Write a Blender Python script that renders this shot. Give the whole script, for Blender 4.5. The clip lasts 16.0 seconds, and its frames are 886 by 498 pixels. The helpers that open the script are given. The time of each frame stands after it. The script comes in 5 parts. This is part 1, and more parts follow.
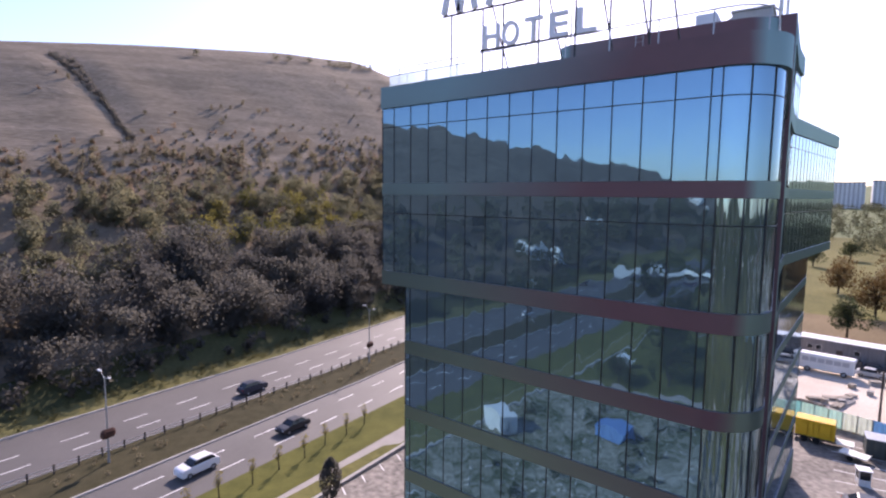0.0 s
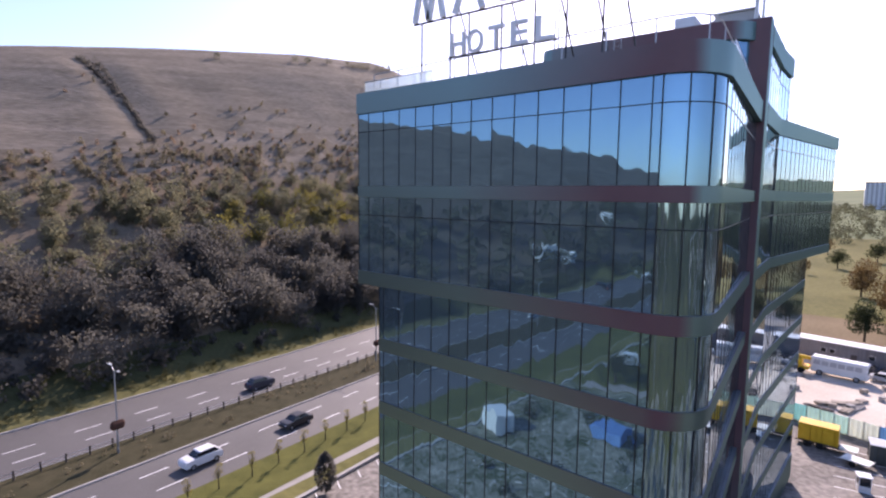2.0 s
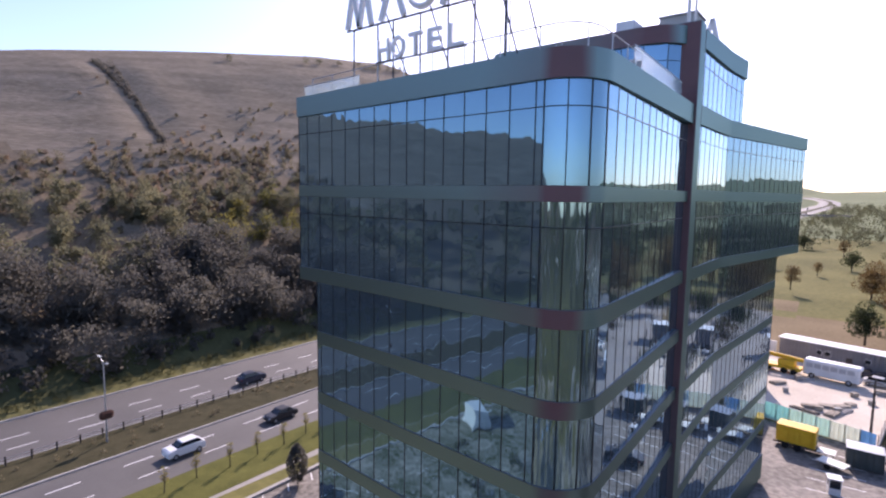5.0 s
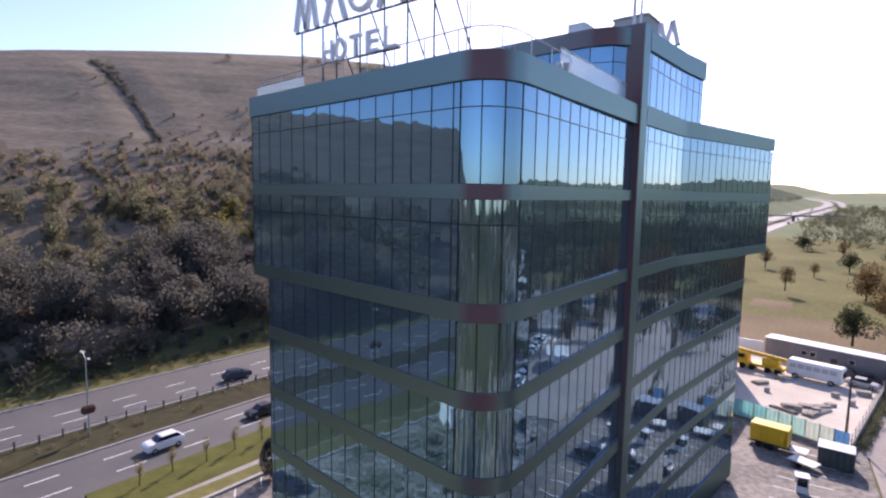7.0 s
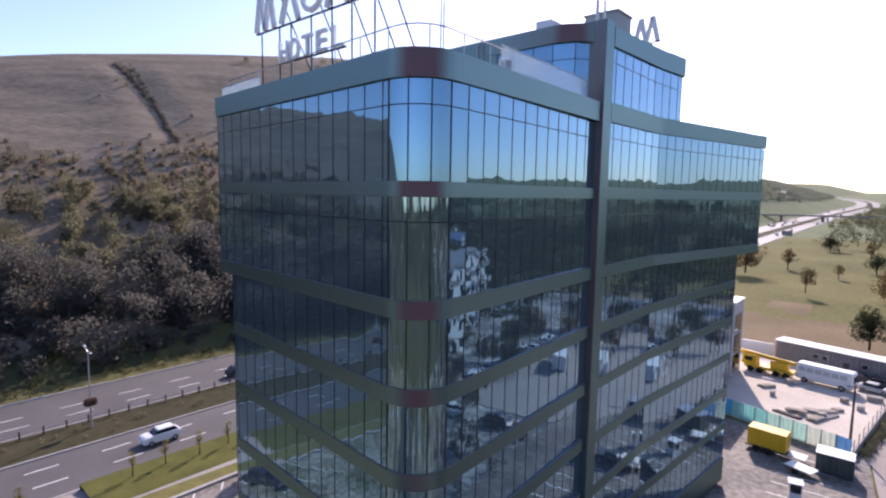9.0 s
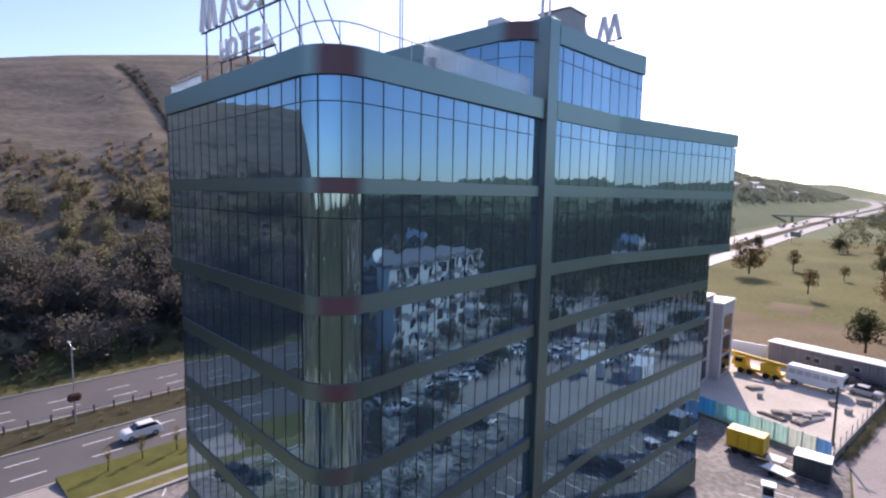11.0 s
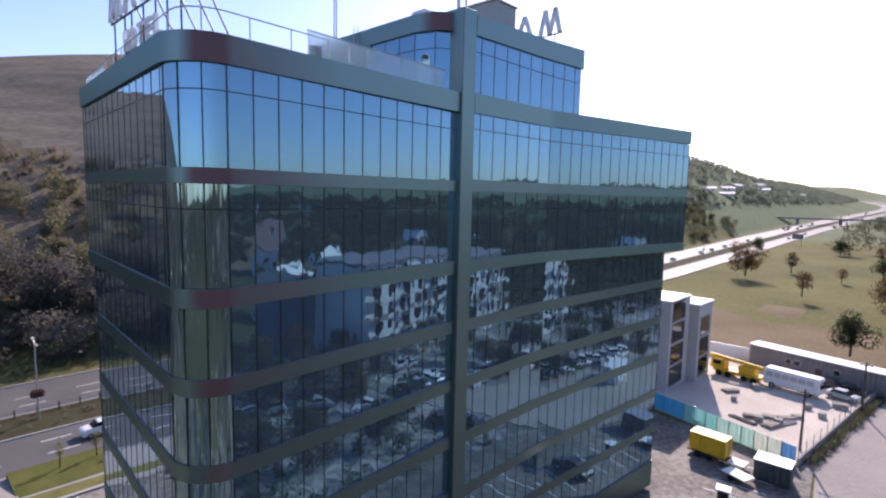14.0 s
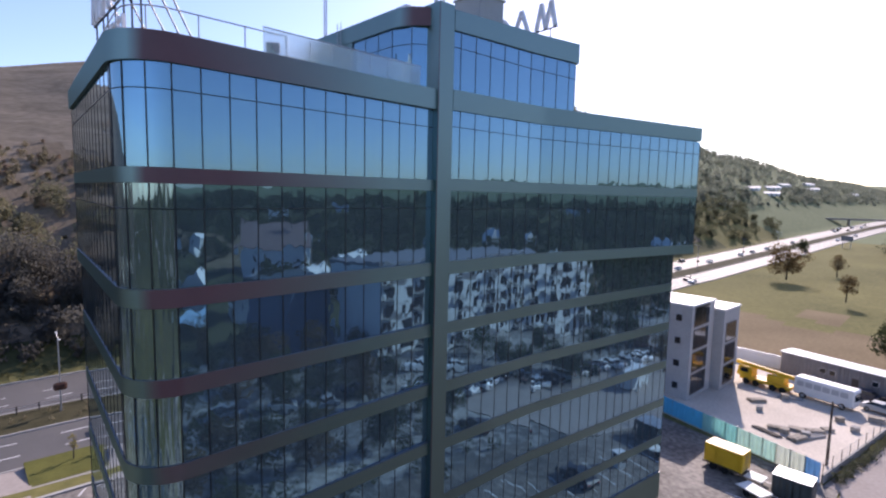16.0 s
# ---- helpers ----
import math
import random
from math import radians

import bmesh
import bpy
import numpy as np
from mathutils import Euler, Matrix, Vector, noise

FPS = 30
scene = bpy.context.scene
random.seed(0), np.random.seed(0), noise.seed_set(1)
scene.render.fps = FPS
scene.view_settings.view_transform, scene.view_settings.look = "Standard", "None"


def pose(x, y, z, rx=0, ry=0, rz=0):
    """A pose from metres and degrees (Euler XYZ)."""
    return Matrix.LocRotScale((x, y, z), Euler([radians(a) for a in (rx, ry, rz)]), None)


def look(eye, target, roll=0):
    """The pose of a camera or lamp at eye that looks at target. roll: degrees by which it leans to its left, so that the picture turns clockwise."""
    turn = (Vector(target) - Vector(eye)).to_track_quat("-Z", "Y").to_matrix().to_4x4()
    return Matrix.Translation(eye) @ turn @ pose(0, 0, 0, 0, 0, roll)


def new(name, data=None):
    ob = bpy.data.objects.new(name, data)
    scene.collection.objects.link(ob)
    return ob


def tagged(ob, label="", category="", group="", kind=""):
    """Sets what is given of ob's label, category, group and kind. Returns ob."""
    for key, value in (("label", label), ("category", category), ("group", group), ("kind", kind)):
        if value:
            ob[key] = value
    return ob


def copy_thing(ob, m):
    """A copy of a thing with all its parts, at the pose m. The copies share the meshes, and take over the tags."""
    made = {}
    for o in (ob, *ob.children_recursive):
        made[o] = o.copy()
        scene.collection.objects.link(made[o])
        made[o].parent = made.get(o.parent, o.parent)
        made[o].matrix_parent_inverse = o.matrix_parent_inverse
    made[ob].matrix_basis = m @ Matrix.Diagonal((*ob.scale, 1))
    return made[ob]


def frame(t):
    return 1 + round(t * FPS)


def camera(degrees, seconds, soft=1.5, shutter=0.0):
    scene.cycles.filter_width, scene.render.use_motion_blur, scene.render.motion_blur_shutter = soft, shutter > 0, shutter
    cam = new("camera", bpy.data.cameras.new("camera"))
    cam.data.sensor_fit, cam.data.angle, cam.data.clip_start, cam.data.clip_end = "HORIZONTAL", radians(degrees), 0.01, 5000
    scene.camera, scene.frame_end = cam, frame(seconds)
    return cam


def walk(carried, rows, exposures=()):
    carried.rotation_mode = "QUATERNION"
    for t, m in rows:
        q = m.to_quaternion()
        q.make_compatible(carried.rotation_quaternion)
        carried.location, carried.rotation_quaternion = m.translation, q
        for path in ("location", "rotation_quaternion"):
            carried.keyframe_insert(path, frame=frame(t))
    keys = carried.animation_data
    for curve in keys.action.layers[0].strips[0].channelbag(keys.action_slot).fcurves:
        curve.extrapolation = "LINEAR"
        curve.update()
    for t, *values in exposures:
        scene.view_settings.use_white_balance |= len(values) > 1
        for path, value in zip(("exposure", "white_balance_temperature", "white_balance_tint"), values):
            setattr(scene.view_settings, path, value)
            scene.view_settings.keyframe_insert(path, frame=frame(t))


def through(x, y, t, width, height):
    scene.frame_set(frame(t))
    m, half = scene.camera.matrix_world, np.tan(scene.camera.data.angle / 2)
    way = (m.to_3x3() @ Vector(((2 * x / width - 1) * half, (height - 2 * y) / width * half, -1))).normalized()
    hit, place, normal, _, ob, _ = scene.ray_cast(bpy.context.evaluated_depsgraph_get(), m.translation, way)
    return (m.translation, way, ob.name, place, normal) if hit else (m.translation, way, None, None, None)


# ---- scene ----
cam = camera(79.8, 16.0, soft=2.3)
METRES, EYE, TILT, LEAN, TURN = 27.5, 28.05, -0.5, 0.0, 34.3
ROWS = [
    (0.0, 0.0, 0.0, 0.0, 0.05, -5.32, -0.57),
    (0.5, 0.0193, -0.0055, 0.0005, 0.15, -5.32, -0.61),
    (1.0, 0.044, -0.0143, 0.0008, 0.2, -5.31, -0.67),
    (1.5, 0.0698, -0.0199, 0.0032, 0.81, -5.35, -0.64),
    (2.0, 0.0961, -0.0277, 0.0067, 2.37, -5.39, -0.67),
    (2.5, 0.1223, -0.0329, 0.01, 2.91, -5.41, -0.64),
    (3.0, 0.1524, -0.04, 0.0125, 3.43, -5.41, -0.68),
    (3.5, 0.1805, -0.0442, 0.0115, 3.69, -5.41, -0.69),
    (4.0, 0.2086, -0.049, 0.0084, 3.9, -5.39, -0.72),
    (6.5, 0.3598, -0.0727, 0.006, 4.72, -5.4, -0.98),
    (7.0, 0.3892, -0.0757, 0.0053, 4.83, -5.39, -1.0),
    (7.5, 0.4209, -0.0765, 0.0059, 5.26, -5.41, -1.02),
    (8.0, 0.4546, -0.0744, 0.0063, 5.97, -5.42, -1.01),
    (8.5, 0.4866, -0.0708, 0.0062, 6.68, -5.45, -1.0),
    (9.0, 0.5223, -0.0663, 0.0038, 7.29, -5.45, -1.01),
    (11.5, 0.696, -0.0458, 0.001, 8.56, -5.45, -1.14),
    (12.0, 0.7286, -0.0398, 0.0009, 8.65, -5.44, -1.17),
    (12.5, 0.7633, -0.0325, -0.0019, 8.75, -5.39, -1.23),
    (13.0, 0.7946, -0.0235, -0.0047, 8.88, -5.35, -1.29),
    (13.5, 0.8266, -0.0113, -0.0063, 8.99, -5.36, -1.34),
    (14.0, 0.8548, 0.0004, -0.0085, 9.27, -5.36, -1.36),
    (14.5, 0.8857, 0.0133, -0.01, 9.78, -5.35, -1.4),
    (15.0, 0.913, 0.026, -0.0097, 10.44, -5.36, -1.4),
    (15.5, 0.9424, 0.0396, -0.0086, 12.04, -5.41, -1.37),
    (16.0, 0.9696, 0.0537, -0.0061, 13.15, -5.45, -1.38),
]
walk(cam, [(t, pose(0, 0, EYE, TILT, LEAN, TURN) @ pose(METRES * x, METRES * y, METRES * z, 90 + pitch, roll, yaw)) for t, x, y, z, yaw, pitch, roll in ROWS], exposures=((0.0, 1.07, 6700, 33), (16.0, 0.79, 6480, 28)))

# ---- world and sun ----
SUN_AZ, SUN_EL = -22.0, 33.0
world = bpy.data.worlds.new("world")
scene.world = world
world.use_nodes = True
wn = world.node_tree.nodes
sky = wn.new("ShaderNodeTexSky")
sky.sky_type = "NISHITA"
sky.sun_disc = False
sky.sun_elevation = radians(SUN_EL)
sky.sun_rotation = radians(SUN_AZ)
sky.dust_density = 1.4
sky.altitude = 700
sky.ozone_density = 4.0
world.node_tree.links.new(sky.outputs[0], wn["Background"].inputs[0])
wn["Background"].inputs[1].default_value = 0.135
lamp = bpy.data.lights.new("sun", "SUN")
lamp.energy, lamp.angle, lamp.color = 3.5, radians(0.6), (1.0, 0.93, 0.82)
sun = new("sun", lamp)
az, el = radians(SUN_AZ), radians(SUN_EL)
sun.matrix_world = look((math.sin(az) * 200, math.cos(az) * 200, 150), (math.sin(az) * 200 - math.sin(az) * math.cos(el), math.cos(az) * 200 - math.cos(az) * math.cos(el), 150 - math.sin(el)))


# ---- materials ----
def material(name):
    m = bpy.data.materials.new(name)
    m.use_nodes = True
    return m, m.node_tree.nodes, m.node_tree.links, m.node_tree.nodes["Principled BSDF"]


def surface(name, low, high, scale=1.0, rough=0.8, bump=0.3, fine=20.0, metal=0.0, per_object=0.0, stretch=(1, 1, 1), depth=0.05, lo=0.3, hi=0.7):
    """Two scales of noise between two colours, fine relief, and some change from piece to piece."""
    m, n, l, b = material(name)
    co = n.new("ShaderNodeTexCoord")
    mp = n.new("ShaderNodeMapping")
    mp.inputs["Scale"].default_value = stretch
    geo = n.new("ShaderNodeNewGeometry")
    l.new(geo.outputs["Position"], mp.inputs["Vector"])
    big, small = n.new("ShaderNodeTexNoise"), n.new("ShaderNodeTexNoise")
    big.inputs["Scale"].default_value, big.inputs["Detail"].default_value = scale, 5
    small.inputs["Scale"].default_value, small.inputs["Detail"].default_value = scale * fine, 4
    l.new(mp.outputs[0], big.inputs["Vector"])
    l.new(mp.outputs[0], small.inputs["Vector"])
    add = n.new("ShaderNodeMath")
    add.operation = "MULTIPLY_ADD"
    l.new(small.outputs["Fac"], add.inputs[0])
    add.inputs[1].default_value = 0.5
    half = n.new("ShaderNodeMath")
    half.operation = "MULTIPLY"
    half.inputs[1].default_value = 0.5
    l.new(big.outputs["Fac"], half.inputs[0])
    l.new(half.outputs[0], add.inputs[2])
    fac = add.outputs[0]
    if per_object:
        info = n.new("ShaderNodeObjectInfo")
        pa = n.new("ShaderNodeMath")
        pa.operation = "MULTIPLY_ADD"
        l.new(info.outputs["Random"], pa.inputs[0])
        pa.inputs[1].default_value = per_object
        l.new(fac, pa.inputs[2])
        fac = pa.outputs[0]
    ramp = n.new("ShaderNodeValToRGB")
    ramp.color_ramp.elements[0].position, ramp.color_ramp.elements[1].position = lo, hi
    ramp.color_ramp.elements[0].color, ramp.color_ramp.elements[1].color = (*low, 1), (*high, 1)
    l.new(fac, ramp.inputs[0])
    l.new(ramp.outputs[0], b.inputs["Base Color"])
    b.inputs["Roughness"].default_value = rough
    b.inputs["Metallic"].default_value = metal
    if rough >= 0.9:
        b.inputs["Specular IOR Level"].default_value = 0.08
    if bump:
        bp = n.new("ShaderNodeBump")
        bp.inputs["Strength"].default_value = bump
        bp.inputs["Distance"].default_value = depth
        l.new(small.outputs["Fac"], bp.inputs["Height"])
        l.new(bp.outputs[0], b.inputs["Normal"])
    return m


def glazing(name, ripple=(1, 1, 1), scale=0.55, strength=0.25, depth=0.02, tint=(0.25, 0.55, 0.76, 1)):
    """Coated curtain-wall glass: a dark body under a bluish mirror film, a little out of true."""
    m, n, l, b = material(name)
    n.remove(b)
    dark, film, mix = n.new("ShaderNodeBsdfDiffuse"), n.new("ShaderNodeBsdfGlossy"), n.new("ShaderNodeMixShader")
    # body colour raised to stand in for haze over the dark reflections
    dark.inputs["Color"].default_value = (0.074, 0.099, 0.114, 1)
    film.inputs["Color"].default_value = tint
    film.inputs["Roughness"].default_value = 0.02
    fres = n.new("ShaderNodeFresnel")
    fres.inputs["IOR"].default_value = 2.3
    gain = n.new("ShaderNodeMath")
    gain.operation = "MULTIPLY_ADD"
    gain.inputs[1].default_value, gain.inputs[2].default_value = 0.9, 0.27
    l.new(fres.outputs[0], gain.inputs[0])
    l.new(gain.outputs[0], mix.inputs[0])
    l.new(dark.outputs[0], mix.inputs[1])
    l.new(film.outputs[0], mix.inputs[2])
    coat, clear_coat, edge = n.new("ShaderNodeBsdfGlossy"), n.new("ShaderNodeMixShader"), n.new("ShaderNodeFresnel")
    coat.inputs["Color"].default_value, coat.inputs["Roughness"].default_value = (0.95, 0.97, 0.97, 1), 0.02
    edge.inputs["IOR"].default_value = 1.35
    l.new(edge.outputs[0], clear_coat.inputs[0])
    l.new(mix.outputs[0], clear_coat.inputs[1])
    l.new(coat.outputs[0], clear_coat.inputs[2])
    geo = n.new("ShaderNodeNewGeometry")
    wave = n.new("ShaderNodeTexNoise")
    wave.inputs["Scale"].default_value, wave.inputs["Detail"].default_value = scale, 1.0
    mp = n.new("ShaderNodeMapping")
    mp.inputs["Scale"].default_value = ripple
    l.new(geo.outputs["Position"], mp.inputs["Vector"])
    l.new(mp.outputs[0], wave.inputs["Vector"])
    bp = n.new("ShaderNodeBump")
    bp.inputs["Strength"].default_value, bp.inputs["Distance"].default_value = strength, depth
    l.new(wave.outputs["Fac"], bp.inputs["Height"])
    l.new(bp.outputs[0], film.inputs["Normal"])
    l.new(bp.outputs[0], coat.inputs["Normal"])
    l.new(clear_coat.outputs[0], n["Material Output"].inputs[0])
    return m


def panel_metal(name):
    """Colour-shift cladding: a dull red body under a green satin film that takes over towards grazing."""
    m, n, l, b = material(name)
    geo = n.new("ShaderNodeNewGeometry")
    no = n.new("ShaderNodeTexNoise")
    no.inputs["Scale"].default_value, no.inputs["Detail"].default_value = 0.8, 6
    l.new(geo.outputs["Position"], no.inputs["Vector"])
    ramp = n.new("ShaderNodeValToRGB")
    ramp.color_ramp.elements[0].color, ramp.color_ramp.elements[1].color = (0.095, 0.044, 0.05, 1), (0.15, 0.062, 0.066, 1)
    l.new(no.outputs["Fac"], ramp.inputs[0])
    l.new(ramp.outputs[0], b.inputs["Base Color"])
    b.inputs["Roughness"].default_value = 0.45
    film, mix, lw = n.new("ShaderNodeBsdfGlossy"), n.new("ShaderNodeMixShader"), n.new("ShaderNodeLayerWeight")
    film.inputs["Color"].default_value = (0.183, 0.262, 0.252, 1)
    film.inputs["Roughness"].default_value = 0.4
    lw.inputs["Blend"].default_value = 0.5
    cr = n.new("ShaderNodeMapRange")
    cr.inputs["From Min"].default_value, cr.inputs["From Max"].default_value = 0.07, 0.22
    l.new(lw.outputs["Facing"], cr.inputs["Value"])
    l.new(cr.outputs[0], mix.inputs[0])
    l.new(b.outputs[0], mix.inputs[1])
    l.new(film.outputs[0], mix.inputs[2])
    l.new(mix.outputs[0], n["Material Output"].inputs[0])
    return m


GLASS = glazing("coated_glass", (1, 1, 0.6), 1.2, 0.3, 0.028)
BENT = glazing("bent_glass", (1, 1, 0.05), 6.0, 1.0, 0.095, (0.47, 0.75, 0.79, 1))
PANEL = panel_metal("shift_cladding")
MULLION = surface("dark_aluminium", (0.012, 0.014, 0.016), (0.03, 0.033, 0.036), 2, 0.4, 0.05, metal=0.5)
CORE = surface("dark_core", (0.02, 0.02, 0.022), (0.04, 0.04, 0.042), 1, 0.9, 0)
PIER = surface("grey_cladding", (0.10, 0.11, 0.12), (0.17, 0.18, 0.185), 0.6, 0.4, 0.05, metal=0.2)
ROOFING = surface("roof_membrane", (0.3, 0.3, 0.3), (0.5, 0.5, 0.49), 0.5, 0.9, 0.2)
ASPHALT = surface("asphalt", (0.068, 0.064, 0.06), (0.12, 0.112, 0.105), 0.15, 0.68, 0.3, 60)
YARD = surface("pale_concrete", (0.44, 0.385, 0.315), (0.7, 0.625, 0.53), 0.12, 0.9, 0.3, 25)
LOT = surface("lot_asphalt", (0.072, 0.064, 0.054), (0.25, 0.222, 0.192), 0.13, 0.8, 0.3, 14, lo=0.4, hi=0.62)
PATH = surface("paving", (0.26, 0.245, 0.22), (0.38, 0.355, 0.32), 0.4, 0.9, 0.2, 20)
GRASS = surface("verge_grass", (0.06, 0.066, 0.02), (0.15, 0.145, 0.042), 0.4, 0.95, 0.8, 30)
KERB = surface("kerb_concrete", (0.3, 0.29, 0.27), (0.45, 0.43, 0.4), 1.0, 0.9, 0.2)
PAINT = surface("road_paint", (0.6, 0.6, 0.58), (0.8, 0.8, 0.78), 1.5, 0.8, 0.1)
SOIL = surface("median_soil", (0.035, 0.035, 0.018), (0.08, 0.07, 0.04), 0.6, 0.95, 0.8, 20)
STEEL = surface("galvanised_steel", (0.3, 0.31, 0.32), (0.45, 0.46, 0.47), 2, 0.45, 0.05, metal=0.6)
RUST = surface("fence_iron", (0.045, 0.035, 0.03), (0.1, 0.075, 0.06), 3, 0.7, 0.1)


# ---- mesh helpers ----
def part(name, bm, mat, parent=None, label=""):
    me = bpy.data.meshes.new(name)
    bm.to_mesh(me)
    bm.free()
    me.materials.append(mat)
    ob = new(name, me)
    if parent:
        ob.parent = parent
    if label:
        ob["label"] = label
    return ob


def fast(name, verts, faces, mat, parent=None, label=""):
    me = bpy.data.meshes.new(name)
    me.from_pydata([tuple(v) for v in verts], [], [tuple(f) for f in faces])
    me.materials.append(mat)
    ob = new(name, me)
    if parent:
        ob.parent = parent
    if label:
        ob["label"] = label
    return ob


def box(bm, c, s, m=None, bevel=0.0):
    """A box about c with sides s, turned by m, its edges bevelled."""
    made = bmesh.ops.create_cube(bm, size=1)["verts"]
    bmesh.ops.scale(bm, vec=s, verts=made)
    if bevel:
        edges = list({e for v in made for e in v.link_edges})
        made = list({v for f in bmesh.ops.bevel(bm, geom=edges, offset=bevel, segments=1, affect="EDGES")["faces"] for v in f.verts} | {v for v in made if v.is_valid})
    bmesh.ops.transform(bm, matrix=Matrix.Translation(c) @ (m or Matrix()), verts=made)
    return made


def rod(bm, a, b, r, r2=None, seg=6):
    a, b = Vector(a), Vector(b)
    d = b - a
    q = d.to_track_quat("Z", "Y").to_matrix().to_4x4()
    bmesh.ops.create_cone(bm, cap_ends=True, segments=seg, radius1=r, radius2=r if r2 is None else r2, depth=d.length, matrix=Matrix.Translation((a + b) / 2) @ q)


def tube(bm, pts, r, seg=6):
    """A bent round bar through the points, in one piece."""
    rings = []
    for i, p in enumerate(pts):
        d = (Vector(pts[min(i + 1, len(pts) - 1)]) - Vector(pts[max(i - 1, 0)])).to_track_quat("Z", "Y").to_matrix()
        rings.append([bm.verts.new(Vector(p) + d @ Vector((r * math.cos(6.2832 * k / seg), r * math.sin(6.2832 * k / seg), 0))) for k in range(seg)])
    for a, b in zip(rings, rings[1:]):
        for k in range(seg):
            bm.faces.new((a[k], a[(k + 1) % seg], b[(k + 1) % seg], b[k]))
    bm.faces.new(rings[0][::-1])
    bm.faces.new(rings[-1])


def sample(path, step):
    """Points along a polyline at an even step near the one given."""
    P = [Vector(p) for p in path]
    total = sum((q - p).length for p, q in zip(P, P[1:]))
    count = max(1, round(total / step))
    out, want, gone = [], 0.0, 0.0
    for p, q in zip(P, P[1:]):
        d = (q - p).length
        while want <= gone + d + 1e-6 and len(out) <= count:
            out.append(p.lerp(q, min(1, (want - gone) / d)))
            want += total / count
        gone += d
    if len(out) == count:
        out.append(P[-1])
    return out


def offset(path, d):
    """The polyline moved outwards, to the right of its run."""
    P = [Vector(p) for p in path]
    out = []
    for i, p in enumerate(P):
        a = (P[min(i + 1, len(P) - 1)] - P[max(i - 1, 0)]).normalized()
        out.append(p + Vector((a.y, -a.x)) * d)
    return out


def strip(path, near, far, z0, z1):
    """A ribbon with thickness along a path: verts and faces."""
    A, B = offset(path, near), offset(path, far)
    v, f = [], []
    for a, b in zip(A, B):
        v += [(a.x, a.y, z0), (b.x, b.y, z0), (b.x, b.y, z1), (a.x, a.y, z1)]
    for i in range(len(A) - 1):
        k = 4 * i
        for j in range(4):
            f.append((k + j, k + 4 + j, k + 4 + (j + 1) % 4, k + (j + 1) % 4))
    n = 4 * (len(A) - 1)
    f += [(0, 1, 2, 3), (n + 3, n + 2, n + 1, n)]
    return v, f


def prism(points, z0, z1):
    n = len(points)
    v = [(p[0], p[1], z0) for p in points] + [(p[0], p[1], z1) for p in points]
    f = [tuple(range(n))[::-1], tuple(range(n, 2 * n))] + [(i, (i + 1) % n, n + (i + 1) % n, n + i) for i in range(n)]
    return v, f


def solid_normals(ob):
    bm = bmesh.new()
    bm.from_mesh(ob.data)
    bmesh.ops.recalc_face_normals(bm, faces=bm.faces)
    bm.to_mesh(ob.data)
    bm.free()
    return ob


# ---- the lie of the land ----
DRIFT = [(60, 0), (200, -7), (320, -5), (430, -4), (560, -1), (720, 4), (900, 14), (1050, 20), (1200, 14), (1350, -4), (1600, -58)]


def road_x(y):
    """How far the road has drifted from its straight line."""
    if y <= 60:
        return 0.0
    for (a, p), (b, q) in zip(DRIFT, DRIFT[1:]):
        if y <= b:
            return p + (q - p) * (y - a) / (b - a)
    return -58.0


def rise(y):
    """The valley floor climbs gently to the north."""
    return 0.025 * min(2400.0, max(0.0, y - 220.0))


RIDGE = [(-4000, 20), (-1500, 32), (-600, 48), (-240, 66), (0, 63), (29, 66), (63, 74), (127, 86), (190, 97), (237, 102), (270, 98), (400, 84), (600, 68), (765, 60), (835, 50), (980, 40), (1260, 35), (4500, 28)]


def gully(s):
    """Where the gully runs, s of the way up the hill."""
    return 76.6 - 2.0 * (0.95 - s) + 0.9 * math.sin(11 * s)




def ridge(y):
    for (a, p), (b, q) in zip(RIDGE, RIDGE[1:]):
        if y <= b:
            return p + (q - p) * min(1, max(0, (y - a) / (b - a)))
    return RIDGE[-1][1]


def smooth(a, b, x):
    s = min(1, max(0, (x - a) / (b - a)))
    return s * s * (3 - 2 * s)


def fall(y):
    """The gentle fall of the ground to the north."""
    return -0.0088 * min(150.0, max(0.0, y - 15.0))


def land(x, y):
    """Height of the ground: level about the hotel, a sunken road, then the hill."""
    u = x - road_x(y)
    z = -1.3 * smooth(-37, -45, u) + fall(y) * smooth(-45, -37, u) + rise(y)
    if u < -82:
        s = (-82 - u) / 130
        climb = 0.86 * s + 0.16 * s * s if s < 0.85 else 0.8466 + 0.1534 * math.sin(min(1, (s - 0.85) / 0.3) * math.pi / 2)
        z += 1.065 * ridge(y) * min(climb, 1.0) - 0.05 * max(0, -230 - u)
        rough = smooth(0.0, 0.3, s) * (1 - 0.75 * smooth(0.75, 1.0, s))
        z += noise.fractal(Vector((x * 0.02, y * 0.014, 0)), 1.0, 2.0, 4) * 2.0 * rough
        bend = gully(s)
        z -= 1.8 * math.exp(-((y - bend) / 3.6) ** 2) * smooth(0.45, 0.7, s) * (1 - smooth(0.86, 1.0, s))
    far = math.hypot(x, y)
    if u > -82:
        z += (40 + 45 * noise.noise(Vector((x * 0.0011, y * 0.0011, 7)))) * smooth(1000, 3600, far) * smooth(-82, 500, u) * smooth(-0.1, 0.7, y / far)
        z -= 14 * smooth(250, 1500, x) * smooth(0.8, 0.4, y / max(far, 1))
    if u > 60 and far > 300:
        z += noise.fractal(Vector((x * 0.0012, y * 0.0012, 3)), 1.0, 2.0, 3) * 14 * smooth(300, 1500, far)
    return z


